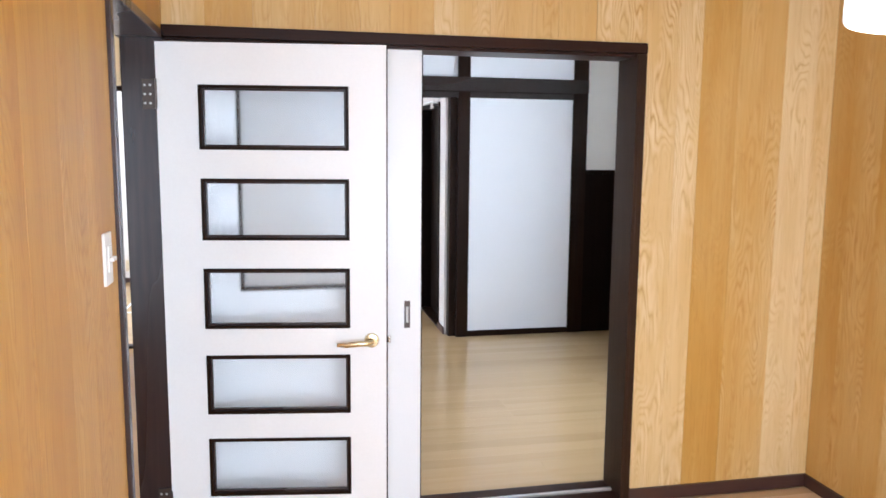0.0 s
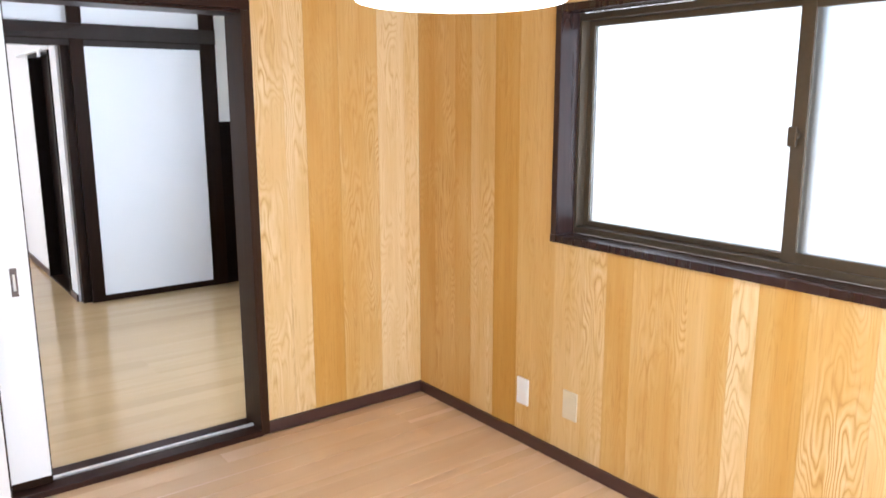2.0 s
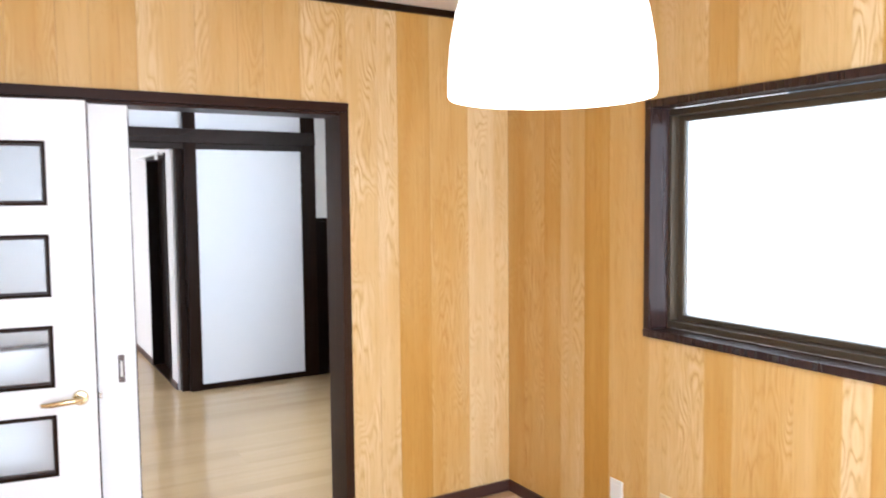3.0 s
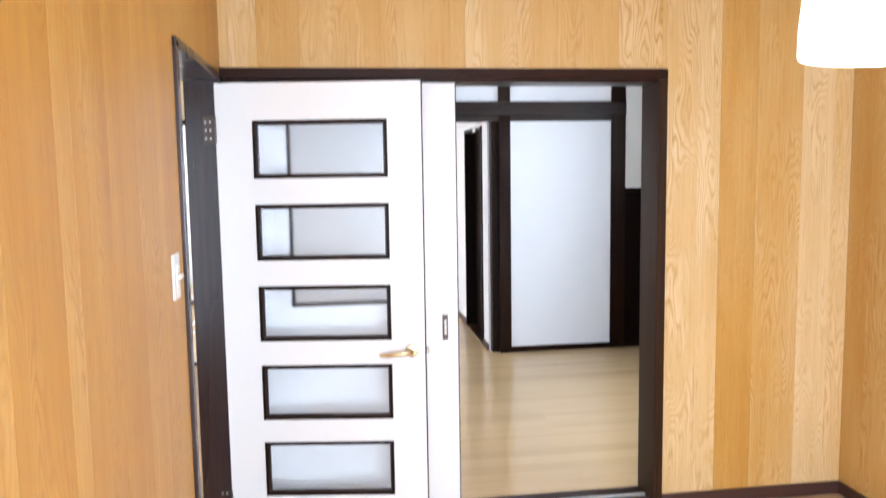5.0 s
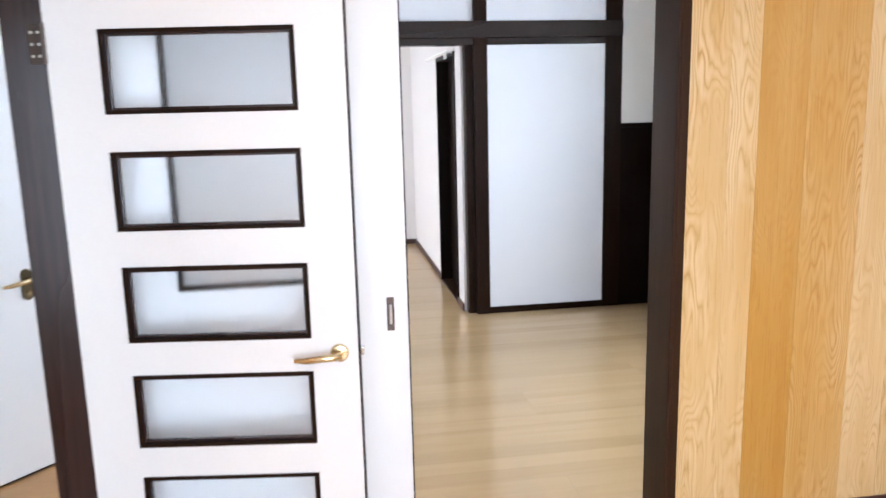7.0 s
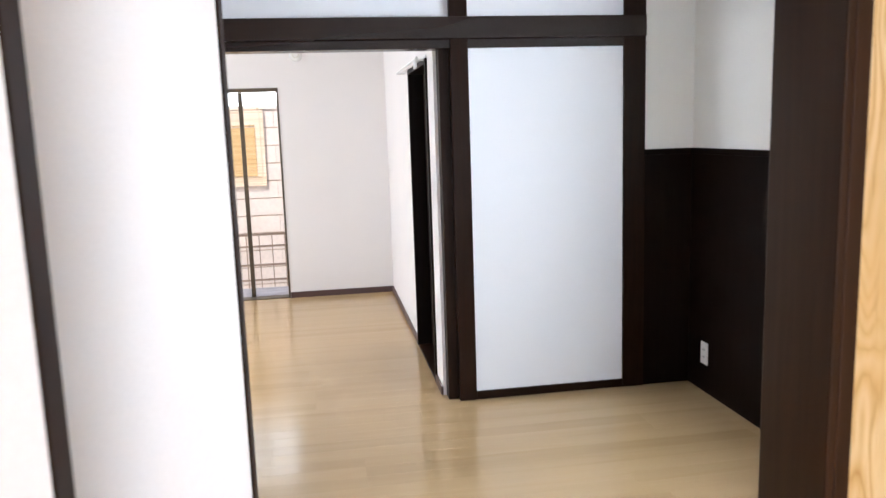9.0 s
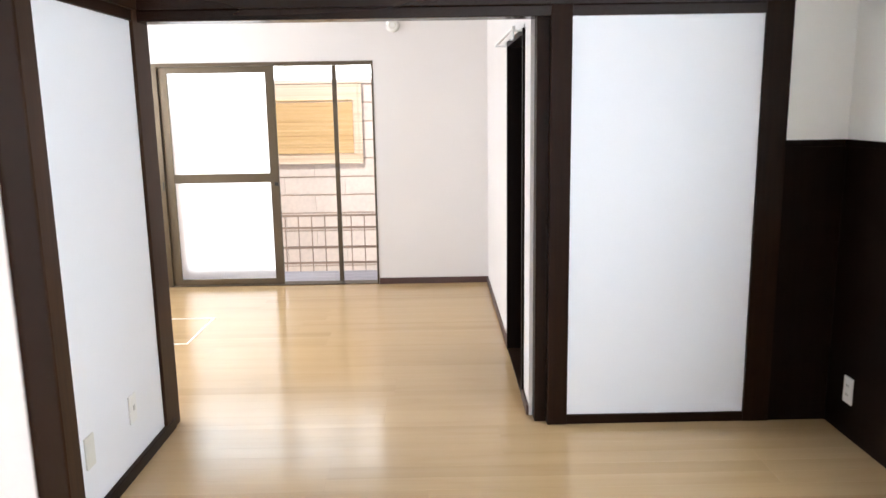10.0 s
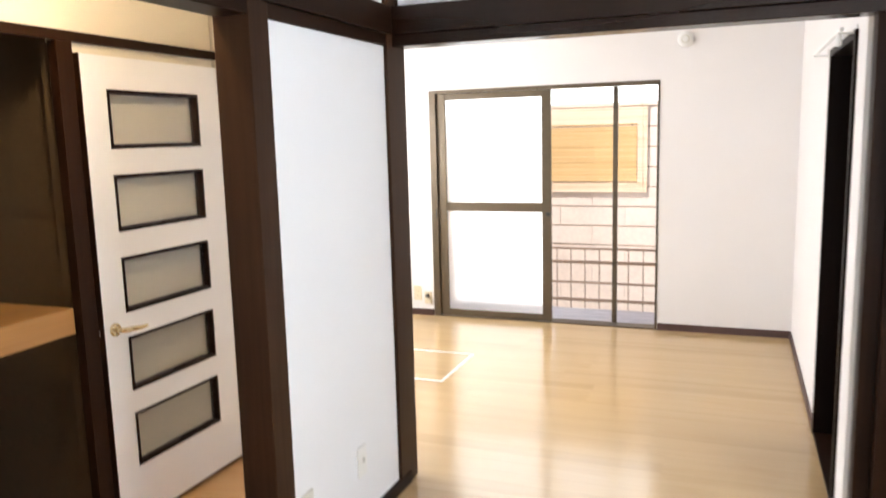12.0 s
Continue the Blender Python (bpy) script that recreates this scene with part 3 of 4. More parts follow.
# ---- frosted window of the panelled room ----
def sash(parent, axis_pt, a0, a1, z0, z1, q, name="sash", rails=(), stile=0.034, rail_h=0.036, deep=0.026, glass_mat=None, axis=1, bar=0.022):
    """A sliding window sash with its pane(s). axis 1: runs along y at x=q; axis 0: along x at y=q."""
    def bx(u0, u1, w0, w1, d0, d1):
        return ((q + d0, u0, w0), (q + d1, u1, w1)) if axis == 1 else ((u0, q + d0, w0), (u1, q + d1, w1))
    h = deep / 2
    rows = [bx(a0, a0 + stile, z0, z1, -h, h), bx(a1 - stile, a1, z0, z1, -h, h), bx(a0 + stile, a1 - stile, z0, z0 + rail_h, -h, h), bx(a0 + stile, a1 - stile, z1 - rail_h, z1, -h, h)]
    levels = [z0 + rail_h]
    for r in rails:
        rows.append(bx(a0 + stile, a1 - stile, r - bar, r + bar, -h, h))
        levels += [r - bar, r + bar]
    levels.append(z1 - rail_h)
    s = part(name, boxes(rows, 0.002), M_BRONZE, parent, "bronze aluminium sash")
    for lo, hi in zip(levels[::2], levels[1::2]):
        if glass_mat:
            g = part("pane", boxes([bx(a0 + stile, a1 - stile, lo, hi, -0.002, 0.002)]), glass_mat, s, "frosted window glass")
            g.visible_shadow = False
    return s


window_1 = thing("window_1", Matrix(), "frosted two-sash window in a dark wooden frame", "window", "", "structure")
X = RX
part("window_frame", boxes([((X - 0.016, WY0 - 0.03, WZ1), (X + 0.085, WY1 + 0.03, WZ1 + 0.03)), ((X - 0.020, WY0 - 0.03, WZ0 - 0.03), (X + 0.085, WY1 + 0.03, WZ0)),
                            ((X - 0.016, WY1, WZ0), (X + 0.085, WY1 + 0.03, WZ1)), ((X - 0.016, WY0 - 0.03, WZ0), (X + 0.085, WY0, WZ1))], 0.003), M_LACQUER, window_1, "dark stained window surround")
part("track_frame", boxes([((X + 0.085, WY0, WZ1 - 0.026), (X + 0.17, WY1, WZ1)), ((X + 0.085, WY0, WZ0), (X + 0.17, WY1, WZ0 + 0.026)),
                           ((X + 0.085, WY1 - 0.012, WZ0 + 0.026), (X + 0.17, WY1, WZ1 - 0.026)), ((X + 0.085, WY0, WZ0 + 0.026), (X + 0.17, WY0 + 0.026, WZ1 - 0.026))], 0.002), M_BRONZE, window_1, "bronze aluminium track")
WM = (WY0 + WY1) / 2
sash(window_1, 0, WM - 0.017, WY1 - 0.012, WZ0 + 0.026, WZ1 - 0.026, X + 0.142, glass_mat=M_WINDOW, stile=0.024, rail_h=0.022)
s2 = sash(window_1, 0, WY0 + 0.026, WM + 0.032, WZ0 + 0.020, WZ1 - 0.020, X + 0.108, glass_mat=M_WINDOW, stile=0.046, rail_h=0.040)
bm = lathe([(0.011, X + 0.092), (0.011, X + 0.080)], 16, None, (0, WM + 0.010, 1.375), "X")
add_box(bm, (X + 0.078, WM + 0.006, 1.34), (X + 0.086, WM + 0.034, 1.40), 0.003)
part("crescent_lock", bm, M_BRONZE, s2, "crescent lock")


def plain_window(name, lo, hi, axis, label, shades=True):
    """A fixed frosted window that fills an opening."""
    w = thing(name, Matrix(), label, "window", "", "structure")
    (x0, y0, z0), (x1, y1, z1) = lo, hi
    f = 0.04
    if axis == 0:
        part("window_frame", boxes([((x0, y0, z0), (x1, y1, z0 + f)), ((x0, y0, z1 - f), (x1, y1, z1)), ((x0, y0, z0 + f), (x0 + f, y1, z1 - f)), ((x1 - f, y0, z0 + f), (x1, y1, z1 - f)), (((x0 + x1) / 2 - 0.02, y0, z0 + f), ((x0 + x1) / 2 + 0.02, y1, z1 - f))], 0.002), M_BRONZE, w)
        g = part("pane", box((x0 + f, (y0 + y1) / 2 - 0.002, z0 + f), (x1 - f, (y0 + y1) / 2 + 0.002, z1 - f)), M_WINDOW, w)
    else:
        part("window_frame", boxes([((x0, y0, z0), (x1, y1, z0 + f)), ((x0, y0, z1 - f), (x1, y1, z1)), ((x0, y0, z0 + f), (x1, y0 + f, z1 - f)), ((x0, y1 - f, z0 + f), (x1, y1, z1 - f)), ((x0, (y0 + y1) / 2 - 0.02, z0 + f), (x1, (y0 + y1) / 2 + 0.02, z1 - f))], 0.002), M_BRONZE, w)
        g = part("pane", box(((x0 + x1) / 2 - 0.002, y0 + f, z0 + f), ((x0 + x1) / 2 + 0.002, y1 - f, z1 - f)), M_WINDOW, w)
    g.visible_shadow = shades


plain_window("window_3", (0.12, RY0 - 0.09, 0.34), (2.20, RY0 - 0.03, 1.88), 0, "frosted window in the boarded wall behind")
# unseen side window, added only to carry the fill light
plain_window("added_window_7", (-0.09, -3.50, 0.50), (-0.03, -2.30, 1.90), 1, "unseen frosted side window added to light the panelled room")
plain_window("window_4", (BX1 + 0.03, 0.33, 0.88), (BX1 + 0.09, 1.63, 1.96), 1, "frosted window of the middle room", False)
plain_window("window_5", (CX0 - 0.09, 3.28, 1.08), (CX0 - 0.03, 4.62, 1.92), 1, "frosted kitchen window")
plain_window("window_6", (-0.85, -2.08, 0.42), (-0.31, -2.02, 1.88), 0, "frosted glazed end of the hall")

# ---- electrical plates ----
def wall_plate(name, x, y, z, normal, mat, label, w=0.07, h=0.12, detail=None):
    """A plate on a wall; normal: x+, x-, y+ or y-."""
    turn = {"y-": 0, "x+": 90, "y+": 180, "x-": -90}[normal]
    t = thing(name, pose(x, y, z, 0, 0, turn), label, "light switch" if "switch" in name else "wall socket")
    part("cover", box((-w / 2, -0.007, -h / 2), (w / 2, 0.0, h / 2), 0.002), mat, t)
    if detail == "switch":
        part("rocker", box((-0.016, -0.011, -0.030), (0.016, -0.007, 0.030), 0.0015), mat, t)
        part("toggle", box((-0.014, -0.020, -0.006), (0.020, -0.011, 0.004), 0.002), mat, t)
    elif detail == "jack":
        part("jack", box((0.000, -0.0095, -0.010), (0.016, -0.007, 0.012), 0.001), M_STEEL, t, "small grey jack")
    elif detail == "socket":
        for dz in (-0.02, 0.02):
            part("slots", boxes([((-0.008, -0.0076, dz - 0.006), (-0.0055, -0.007, dz + 0.006)), ((0.0055, -0.0076, dz - 0.006), (0.008, -0.007, dz + 0.006))]), M_BLACK, t)
    else:
        part("inner_plate", box((-w / 2 + 0.010, -0.0085, -h / 2 + 0.020), (w / 2 - 0.010, -0.007, h / 2 - 0.020), 0.0008), mat, t)
    return t


wall_plate("light_switch", 0.0, -0.975, 1.212, "x+", M_PLATE, "white light switch on the boarded wall", detail="switch")
wall_plate("wall_socket", RX, -0.770, 0.238, "x-", M_PLATE, "white blank wall plate low on the boarded wall")
wall_plate("antenna_socket", RX, -1.048, 0.262, "x-", M_PLATE_OLD, "yellowed wall plate low on the boarded wall", 0.076)


# ---- pendant lamp ----
def pendant():
    t = thing("pendant_lamp", pose(1.412, -1.878, 1.664), "white dome pendant lamp, switched on", "ceiling lamp")
    outer = [(0.222, 0.0), (0.225, 0.006), (0.224, 0.05), (0.219, 0.10), (0.207, 0.16), (0.186, 0.22), (0.155, 0.275), (0.110, 0.32), (0.055, 0.345), (0.022, 0.352)]
    inner = [(0.018, 0.345), (0.05, 0.338), (0.105, 0.312), (0.150, 0.268), (0.181, 0.215), (0.202, 0.157), (0.214, 0.10), (0.219, 0.05), (0.219, 0.006)]
    bm = bmesh.new()
    prof = [(r * 0.895, h) for r, h in outer + inner]
    rings = []
    for r, h in prof:
        rings.append([bm.verts.new((r * math.cos(a), r * math.sin(a), h)) for a in [2 * math.pi * i / 64 for i in range(64)]])
    for a, b in zip(rings, rings[1:] + rings[:1]):
        for i in range(64):
            bm.faces.new((a[i], a[(i + 1) % 64], b[(i + 1) % 64], b[i]))
    bmesh.ops.recalc_face_normals(bm, faces=bm.faces)
    part("shade", bm, M_SHADE, t, "glowing white dome shade", True)
    part("socket_cap", lathe([(0.030, 0.340), (0.032, 0.37), (0.024, 0.40), (0.010, 0.41)], 28), M_PLATE, t, "", True)
    part("cord", tube([(0, 0, 0.405), (0, 0, CEIL_A - 1.664 - 0.02)], [0.004, 0.004], 10), M_PLATE, t)
    part("ceiling_rose", lathe([(0.045, CEIL_A - 1.664 - 0.028), (0.05, CEIL_A - 1.664)], 28), M_PLATE, t)
    part("bulb", lathe([(0.014, 0.34), (0.016, 0.27), (0.032, 0.22), (0.036, 0.19), (0.028, 0.16), (0.010, 0.148)], 24), M_SHADE, t, "glowing bulb", True)


pendant()
lamp("pendant_bulb", "POINT", pose(1.402, -1.878, 1.75), 9, (1.0, 0.94, 0.86), 0.05)

# ---- middle room ----
wall_b_east = structure("wall_middle_east", boxes([((BX1, NB, 0), (BX1 + 0.12, BY1 + 0.04, 0.88)), ((BX1, NB, 1.96), (BX1 + 0.12, BY1 + 0.04, TOP)), ((BX1, NB, 0.88), (BX1 + 0.12, 0.33, 1.96)), ((BX1, 1.63, 0.88), (BX1 + 0.12, BY1 + 0.04, 1.96))]), M_SHIKKUI, "pale grey plastered wall above the wainscot", "wall")
wains = pieces("wainscot", [((BX1 - 0.012, 1.66, 0.0), (BX1, BY1 - 0.012, 1.285)), ((BX1 - 0.012, NB, 0.0), (BX1, 1.66, 0.85)), ((2.745, BY1 - 0.012, 0.0), (BX1, BY1, 1.285)),
                                      ((BX1 - 0.022, 1.66, 1.285), (BX1, BY1 - 0.022, 1.315)), ((2.745, BY1 - 0.022, 1.285), (BX1, BY1, 1.315))], 0.002, M_WAINSCOT, "near-black wooden wainscot with a cap strip", "wainscot", ("panel", "panel", "panel", "cap_strip", "cap_strip"))
wall_b_north = structure("wall_middle_north", boxes([((1.80, BY1, 0), (BX1 + 0.12, BY1 + 0.10, TOP))]), M_SHIKKUI, "pale plastered wall beside the beam", "wall")
YP = BY1
posts = pieces("trim_posts", [((1.708, YP - 0.020, 0), (1.800, YP + 0.105, CEIL_B)), ((1.652, YP + 0.022, 0), (1.708, YP + 0.103, 1.86)), ((2.632, YP - 0.020, 0), (2.752, YP + 0.02, CEIL_B))], 0.003, M_DARK, "dark stained posts framing a white panel", "post", "post")
beam = pieces("trim_beam", [((BX0, YP - 0.030, 1.905), (2.752, YP + 0.112, 2.012)), ((BX0, YP - 0.014, 1.858), (2.752, YP + 0.098, 1.905))], 0.004, M_BEAM, "dark stained beam over the opening between two rooms", "beam", ("beam", "lower_beam"))
rail_low = structure("trim_panel_rail", box((1.80, YP - 0.016, 0), (2.632, YP + 0.01, 0.045), 0.003), M_DARK_H, "dark bottom rail under the white panel", "baseboard")
panel_white = structure("wall_panel", boxes([((1.80, YP - 0.004, 0.045), (2.632, YP, 1.858))]), M_INSET, "white papered panel between dark posts", "wall panel")
transom = pieces("wall_transom", [((BX0 + 0.03, YP + 0.02, 2.012), (1.708, YP + 0.06, CEIL_B)), ((1.80, YP - 0.004, 2.012), (2.632, YP, CEIL_B))], 0.0, M_INSET, "white papered panels above the beam", "wall panel", "transom_panel")

wall_b_west = structure("wall_middle_west", boxes([((-0.165, 1.98, 0), (BX0, YP + 0.02, TOP)), ((-0.165, NB, 2.012), (BX0, 1.98, TOP))]), M_INSET, "white papered wall between dark posts", "wall")
# browner than the other posts: the hall bulb's warm light is in the stain
posts_w = pieces("trim_posts_west", [((-0.185, 1.922, 0), (-0.062, 2.022, CEIL_B)), ((-0.185, 2.835, 0), (-0.060, YP + 0.105, CEIL_B))], 0.003, M_STAIN, "dark stained posts of the hall opening", "post", "post")
beam_w = pieces("trim_beam_west", [((-0.195, NB, 1.905), (-0.050, YP - 0.030, 2.012)), ((-0.180, NB, 1.858), (-0.064, YP - 0.016, 1.905))], 0.004, M_DARK_H, "dark stained beam over the hall opening", "beam", ("beam", "lower_beam"))
base_2 = structure("baseboard_2", boxes([((BX0, 2.018, 0), (BX0 + 0.022, YP + 0.030, 0.050))], 0.003), M_DARK_H, "dark baseboard under the white wall", "baseboard")
wall_plate("wall_socket", BX0, 2.500, 0.275, "x+", M_PLATE, "white wall plate with a grey jack on the white wall", detail="jack")
wall_plate("telephone_socket", BX0, 2.105, 0.272, "x+", M_PLATE_GREY, "white blank wall plate beside the dark post")
wall_plate("wall_socket", BX1 - 0.012, 2.700, 0.217, "x-", M_PLATE, "white wall socket on the near-black wainscot", detail="socket")

# ---- far room ----
GX0, GX1, GZ1 = -1.112, 0.702, 1.862
DCY0, DCY1 = 3.23, 4.02
wall_c_north = structure("wall_far_north", boxes([((CX0, CY1, 0), (GX0, CY1 + 0.14, TOP)), ((GX0, CY1, GZ1), (GX1, CY1 + 0.14, TOP)), ((GX1, CY1, 0), (CX1 + 0.12, CY1 + 0.14, TOP))]), M_WALLPAPER, "white papered wall round the garden window", "wall")
wall_c_east = structure("wall_far_east", boxes([((CX1, YP + 0.10, 0), (CX1 + 0.12, DCY0, TOP)), ((CX1, DCY0, 1.83), (CX1 + 0.12, DCY1, TOP)), ((CX1, DCY1, 0), (CX1 + 0.12, CY1, TOP))]), M_WALLPAPER, "white papered wall with a dark doorway", "wall")
wall_c_west = structure("wall_far_west", boxes([((CX0 - 0.12, YP - 0.1, 0), (CX0, CY1 + 0.14, 1.08)), ((CX0 - 0.12, YP - 0.1, 1.92), (CX0, CY1 + 0.14, TOP)), ((CX0 - 0.12, YP - 0.1, 1.08), (CX0, 3.28, 1.92)), ((CX0 - 0.12, 4.62, 1.08), (CX0, CY1 + 0.14, 1.92))]), M_CREAM, "cream wall behind the kitchen", "wall")
wall_c_back = structure("wall_far_back", boxes([((BX0, YP + 0.064, 2.014), (1.706, YP + 0.10, TOP))]), M_WALLPAPER, "white papered wall over the opening", "wall")
base_3 = pieces("baseboard_3", [((GX1 + 0.004, CY1 - 0.012, 0), (CX1 - 0.012, CY1, 0.052)), ((CX1 - 0.012, DCY1 + 0.02, 0), (CX1, CY1, 0.052)), ((CX1 - 0.012, YP + 0.10, 0), (CX1, DCY0 - 0.02, 0.052)), ((CX0, CY1 - 0.012, 0), (GX0 - 0.004, CY1, 0.052))], 0.002, M_BASE, "dark baseboard along the white walls", "baseboard", "baseboard_strip")
door_3 = thing("door_3", Matrix(), "dark brown door in a dark frame, closed", "door", "", "structure")
part("frame", boxes([((CX1 - 0.012, DCY0 - 0.02, 0), (CX1 + 0.13, DCY0 + 0.012, 1.83)), ((CX1 - 0.012, DCY1 - 0.012, 0), (CX1 + 0.13, DCY1 + 0.02, 1.83)), ((CX1 - 0.012, DCY0 - 0.02, 1.815), (CX1 + 0.13, DCY1 + 0.02, 1.845))], 0.003), M_WAINSCOT, door_3)
part("leaf", box((CX1 + 0.085, DCY0 + 0.012, 0.012), (CX1 + 0.118, DCY1 - 0.012, 1.815), 0.002), M_WAINSCOT, door_3)
part("threshold", box((CX1 - 0.008, DCY0 + 0.012, 0.0), (CX1 + 0.12, DCY1 - 0.012, 0.012)), M_DARK, door_3)

rod = thing("curtain_rod", pose(CX1, 0, 1.845), "white curtain rod on a bracket over the dark doorway", "curtain rod")
part("bar", tube([(-0.055, DCY0 - 0.02, 0), (-0.055, DCY1 + 0.25, 0)], [0.008, 0.008], 12), M_PLATE, rod, "", True)
for yy in (DCY0 + 0.02, DCY1 + 0.20):
    part("bracket", boxes([((-0.065, yy - 0.008, -0.014), (0.0, yy + 0.008, -0.006)), ((-0.004, yy - 0.012, -0.03), (0.0, yy + 0.012, 0.02))], 0.001), M_PLATE, rod)
for k in range(4):
    part("glider", tube([(-0.055, DCY0 + 0.03 + 0.022 * k, -0.006), (-0.055, DCY0 + 0.03 + 0.022 * k, -0.05)], [0.006, 0.007], 8), M_PLATE, rod)

det = thing("fire_alarm", pose(0.872, CY1, 2.135), "small round white alarm on the wall", "smoke detector")
part("body", lathe([(0.056, 0.0), (0.056, -0.014), (0.046, -0.028), (0.030, -0.033), (0.012, -0.034)], 28, None, (0, 0, 0), "Y"), M_PLATE, det, "", True)
part("sound_ring", lathe([(0.030, -0.0335), (0.030, -0.0350), (0.024, -0.0350), (0.024, -0.0335)], 28, None, (0, 0, 0), "Y"), M_PLATE_GREY, det, "grey sound ring", True)

window_2 = thing("window_2", Matrix(), "bronze aluminium garden window, one sash slid open", "window", "", "structure")
part("window_frame", boxes([((GX0, CY1 - 0.010, GZ1 - 0.028), (GX1, CY1 + 0.12, GZ1)), ((GX0, CY1 - 0.010, 0), (GX0 + 0.055, CY1 + 0.12, GZ1 - 0.028)), ((GX1 - 0.016, CY1 - 0.006, 0), (GX1, CY1 + 0.12, GZ1 - 0.028)),
                            ((GX0 + 0.055, CY1 - 0.004, -0.02), (GX1 - 0.016, CY1 + 0.12, 0.008))], 0.002), M_BRONZE, window_2, "bronze aluminium frame")
ws = sash(window_2, 0, -1.056, -0.112, 0.010, GZ1 - 0.030, CY1 + 0.028, "sash", (0.922,), 0.072, 0.050, 0.028, M_WINDOW, 0, 0.037)
part("sash_lock", box((-0.15, CY1 - 0.002, 0.855), (-0.118, CY1 + 0.014, 0.885), 0.003), M_BLACK, ws)
scr = part("screen_door", boxes([((0.352, CY1 + 0.090, 0.010), (0.388, CY1 + 0.115, GZ1 - 0.03))], 0.002), M_BRONZE, window_2, "bronze insect-screen stile")
part("handle", box((-1.075, CY1 - 0.014, 0.83), (-1.066, CY1 + 0.010, 0.90), 0.002), M_BLACK, ws)

hatch = thing("floor_hatch", pose(0, 0, 0), "floor storage hatch outlined by a white frame", "floor hatch")
hx0, hx1, hy0, hy1, hw = -1.035, -0.420, 4.235, 4.855, 0.014
part("hatch_frame", boxes([((hx0, hy0, 0.0), (hx1, hy0 + hw, 0.004)), ((hx0, hy1 - hw, 0.0), (hx1, hy1, 0.003)), ((hx0, hy0 + hw, 0.0), (hx0 + hw, hy1 - hw, 0.003)), ((hx1 - hw, hy0 + hw, 0.0), (hx1, hy1 - hw, 0.003))]), M_PLATE, hatch, "pale outline strip")

wall_plate("wall_socket", -1.262, CY1, 0.185, "y-", M_PLATE_OLD, "beige wall socket low beside the window", 0.07, 0.12, "socket")
gas = thing("gas_tap", pose(-1.165, CY1, 0.150), "small gas tap on the wall beside the window", "gas tap")
part("cover", box((-0.03, -0.02, -0.05), (0.03, 0.0, 0.05), 0.004), M_PLATE_OLD, gas)
part("knob", lathe([(0.016, -0.02), (0.014, -0.045), (0.006, -0.048)], 18, None, (0, 0, 0.02), "Y"), M_BLACK, gas, "", True)

# kitchen along the far room's west side
kit = thing("kitchen_cabinet", Matrix(), "pale yellow kitchen base cabinet with a steel worktop", "kitchen cabinet")
KX = -2.03
part("body", box((CX0 + 0.01, 3.35, 0.09), (KX, 5.25, 0.78), 0.002), M_YELLOW, kit)
part("plinth", box((CX0 + 0.01, 3.36, 0.0), (KX - 0.04, 5.24, 0.09)), M_BLACK, kit)
for i in range(4):
    dr = part("door", box((KX, 3.36 + i * 0.475, 0.10), (KX + 0.018, 3.825 + i * 0.475, 0.77), 0.002), M_YELLOW, kit)
    part("handle", box((KX + 0.018, 3.55 + i * 0.475, 0.735), (KX + 0.032, 3.65 + i * 0.475, 0.75), 0.002), M_STEEL, dr)
top = tagged(part("worktop", box((CX0 + 0.01, 3.34, 0.78), (KX + 0.02, 5.26, 0.82), 0.003), M_STEEL), "brushed steel kitchen worktop on the yellow cabinet", "worktop")
tagged(part("backsplash", boxes([((CX0, 3.2, 0.82), (CX0 + 0.012, 5.3, 1.06)), ((CX0, 4.64, 1.06), (CX0 + 0.012, 5.3, 1.9))]), M_TILE), "cream tiled splashback behind the worktop", "tiles", "", "structure")

# ---- hall ----
wall_h_west = structure("wall_hall_west", boxes([((HX0 - 0.10, -2.10, 0), (HX0, 0.45, TOP)), ((HX0 - 0.10, 0.45, 1.84), (HX0, 1.20, TOP)), ((HX0 - 0.10, 1.20, 1.90), (HX0, 2.13, TOP)), ((HX0 - 0.10, 2.13, 0), (HX0, YP + 0.02, TOP))]), M_CREAM, "cream papered hall wall", "wall")
wall_h_north = structure("wall_hall_north", boxes([((HX0, YP + 0.066, 1.885), (-0.165, YP + 0.13, TOP)), ((CX0, YP + 0.066, 0), (HX0, YP + 0.13, TOP))]), M_CREAM, "cream papered wall over the kitchen doorway", "wall")
wall_h_south = structure("wall_hall_south", boxes([((-2.0, -2.10, 0), (-0.85, -2.0, TOP)), ((-0.31, -2.10, 0), (-0.12, -2.0, TOP)), ((-0.85, -2.10, 0), (-0.31, -2.0, 0.42)), ((-0.85, -2.10, 1.88), (-0.31, -2.0, TOP))]), M_CREAM, "cream hall end wall", "wall")
wall_h_east = structure("wall_hall_east", boxes([((-0.122, -2.10, 0), (-0.11, D1Y0 - 0.03, TOP)), ((-0.122, D1Y0 - 0.03, HEAD + 0.024), (-0.11, D1Y1 + 0.03, TOP)), ((-0.122, D1Y1 + 0.03, 0), (-0.11, NB, TOP))]), M_CREAM, "cream papered back of the boarded wall", "wall")
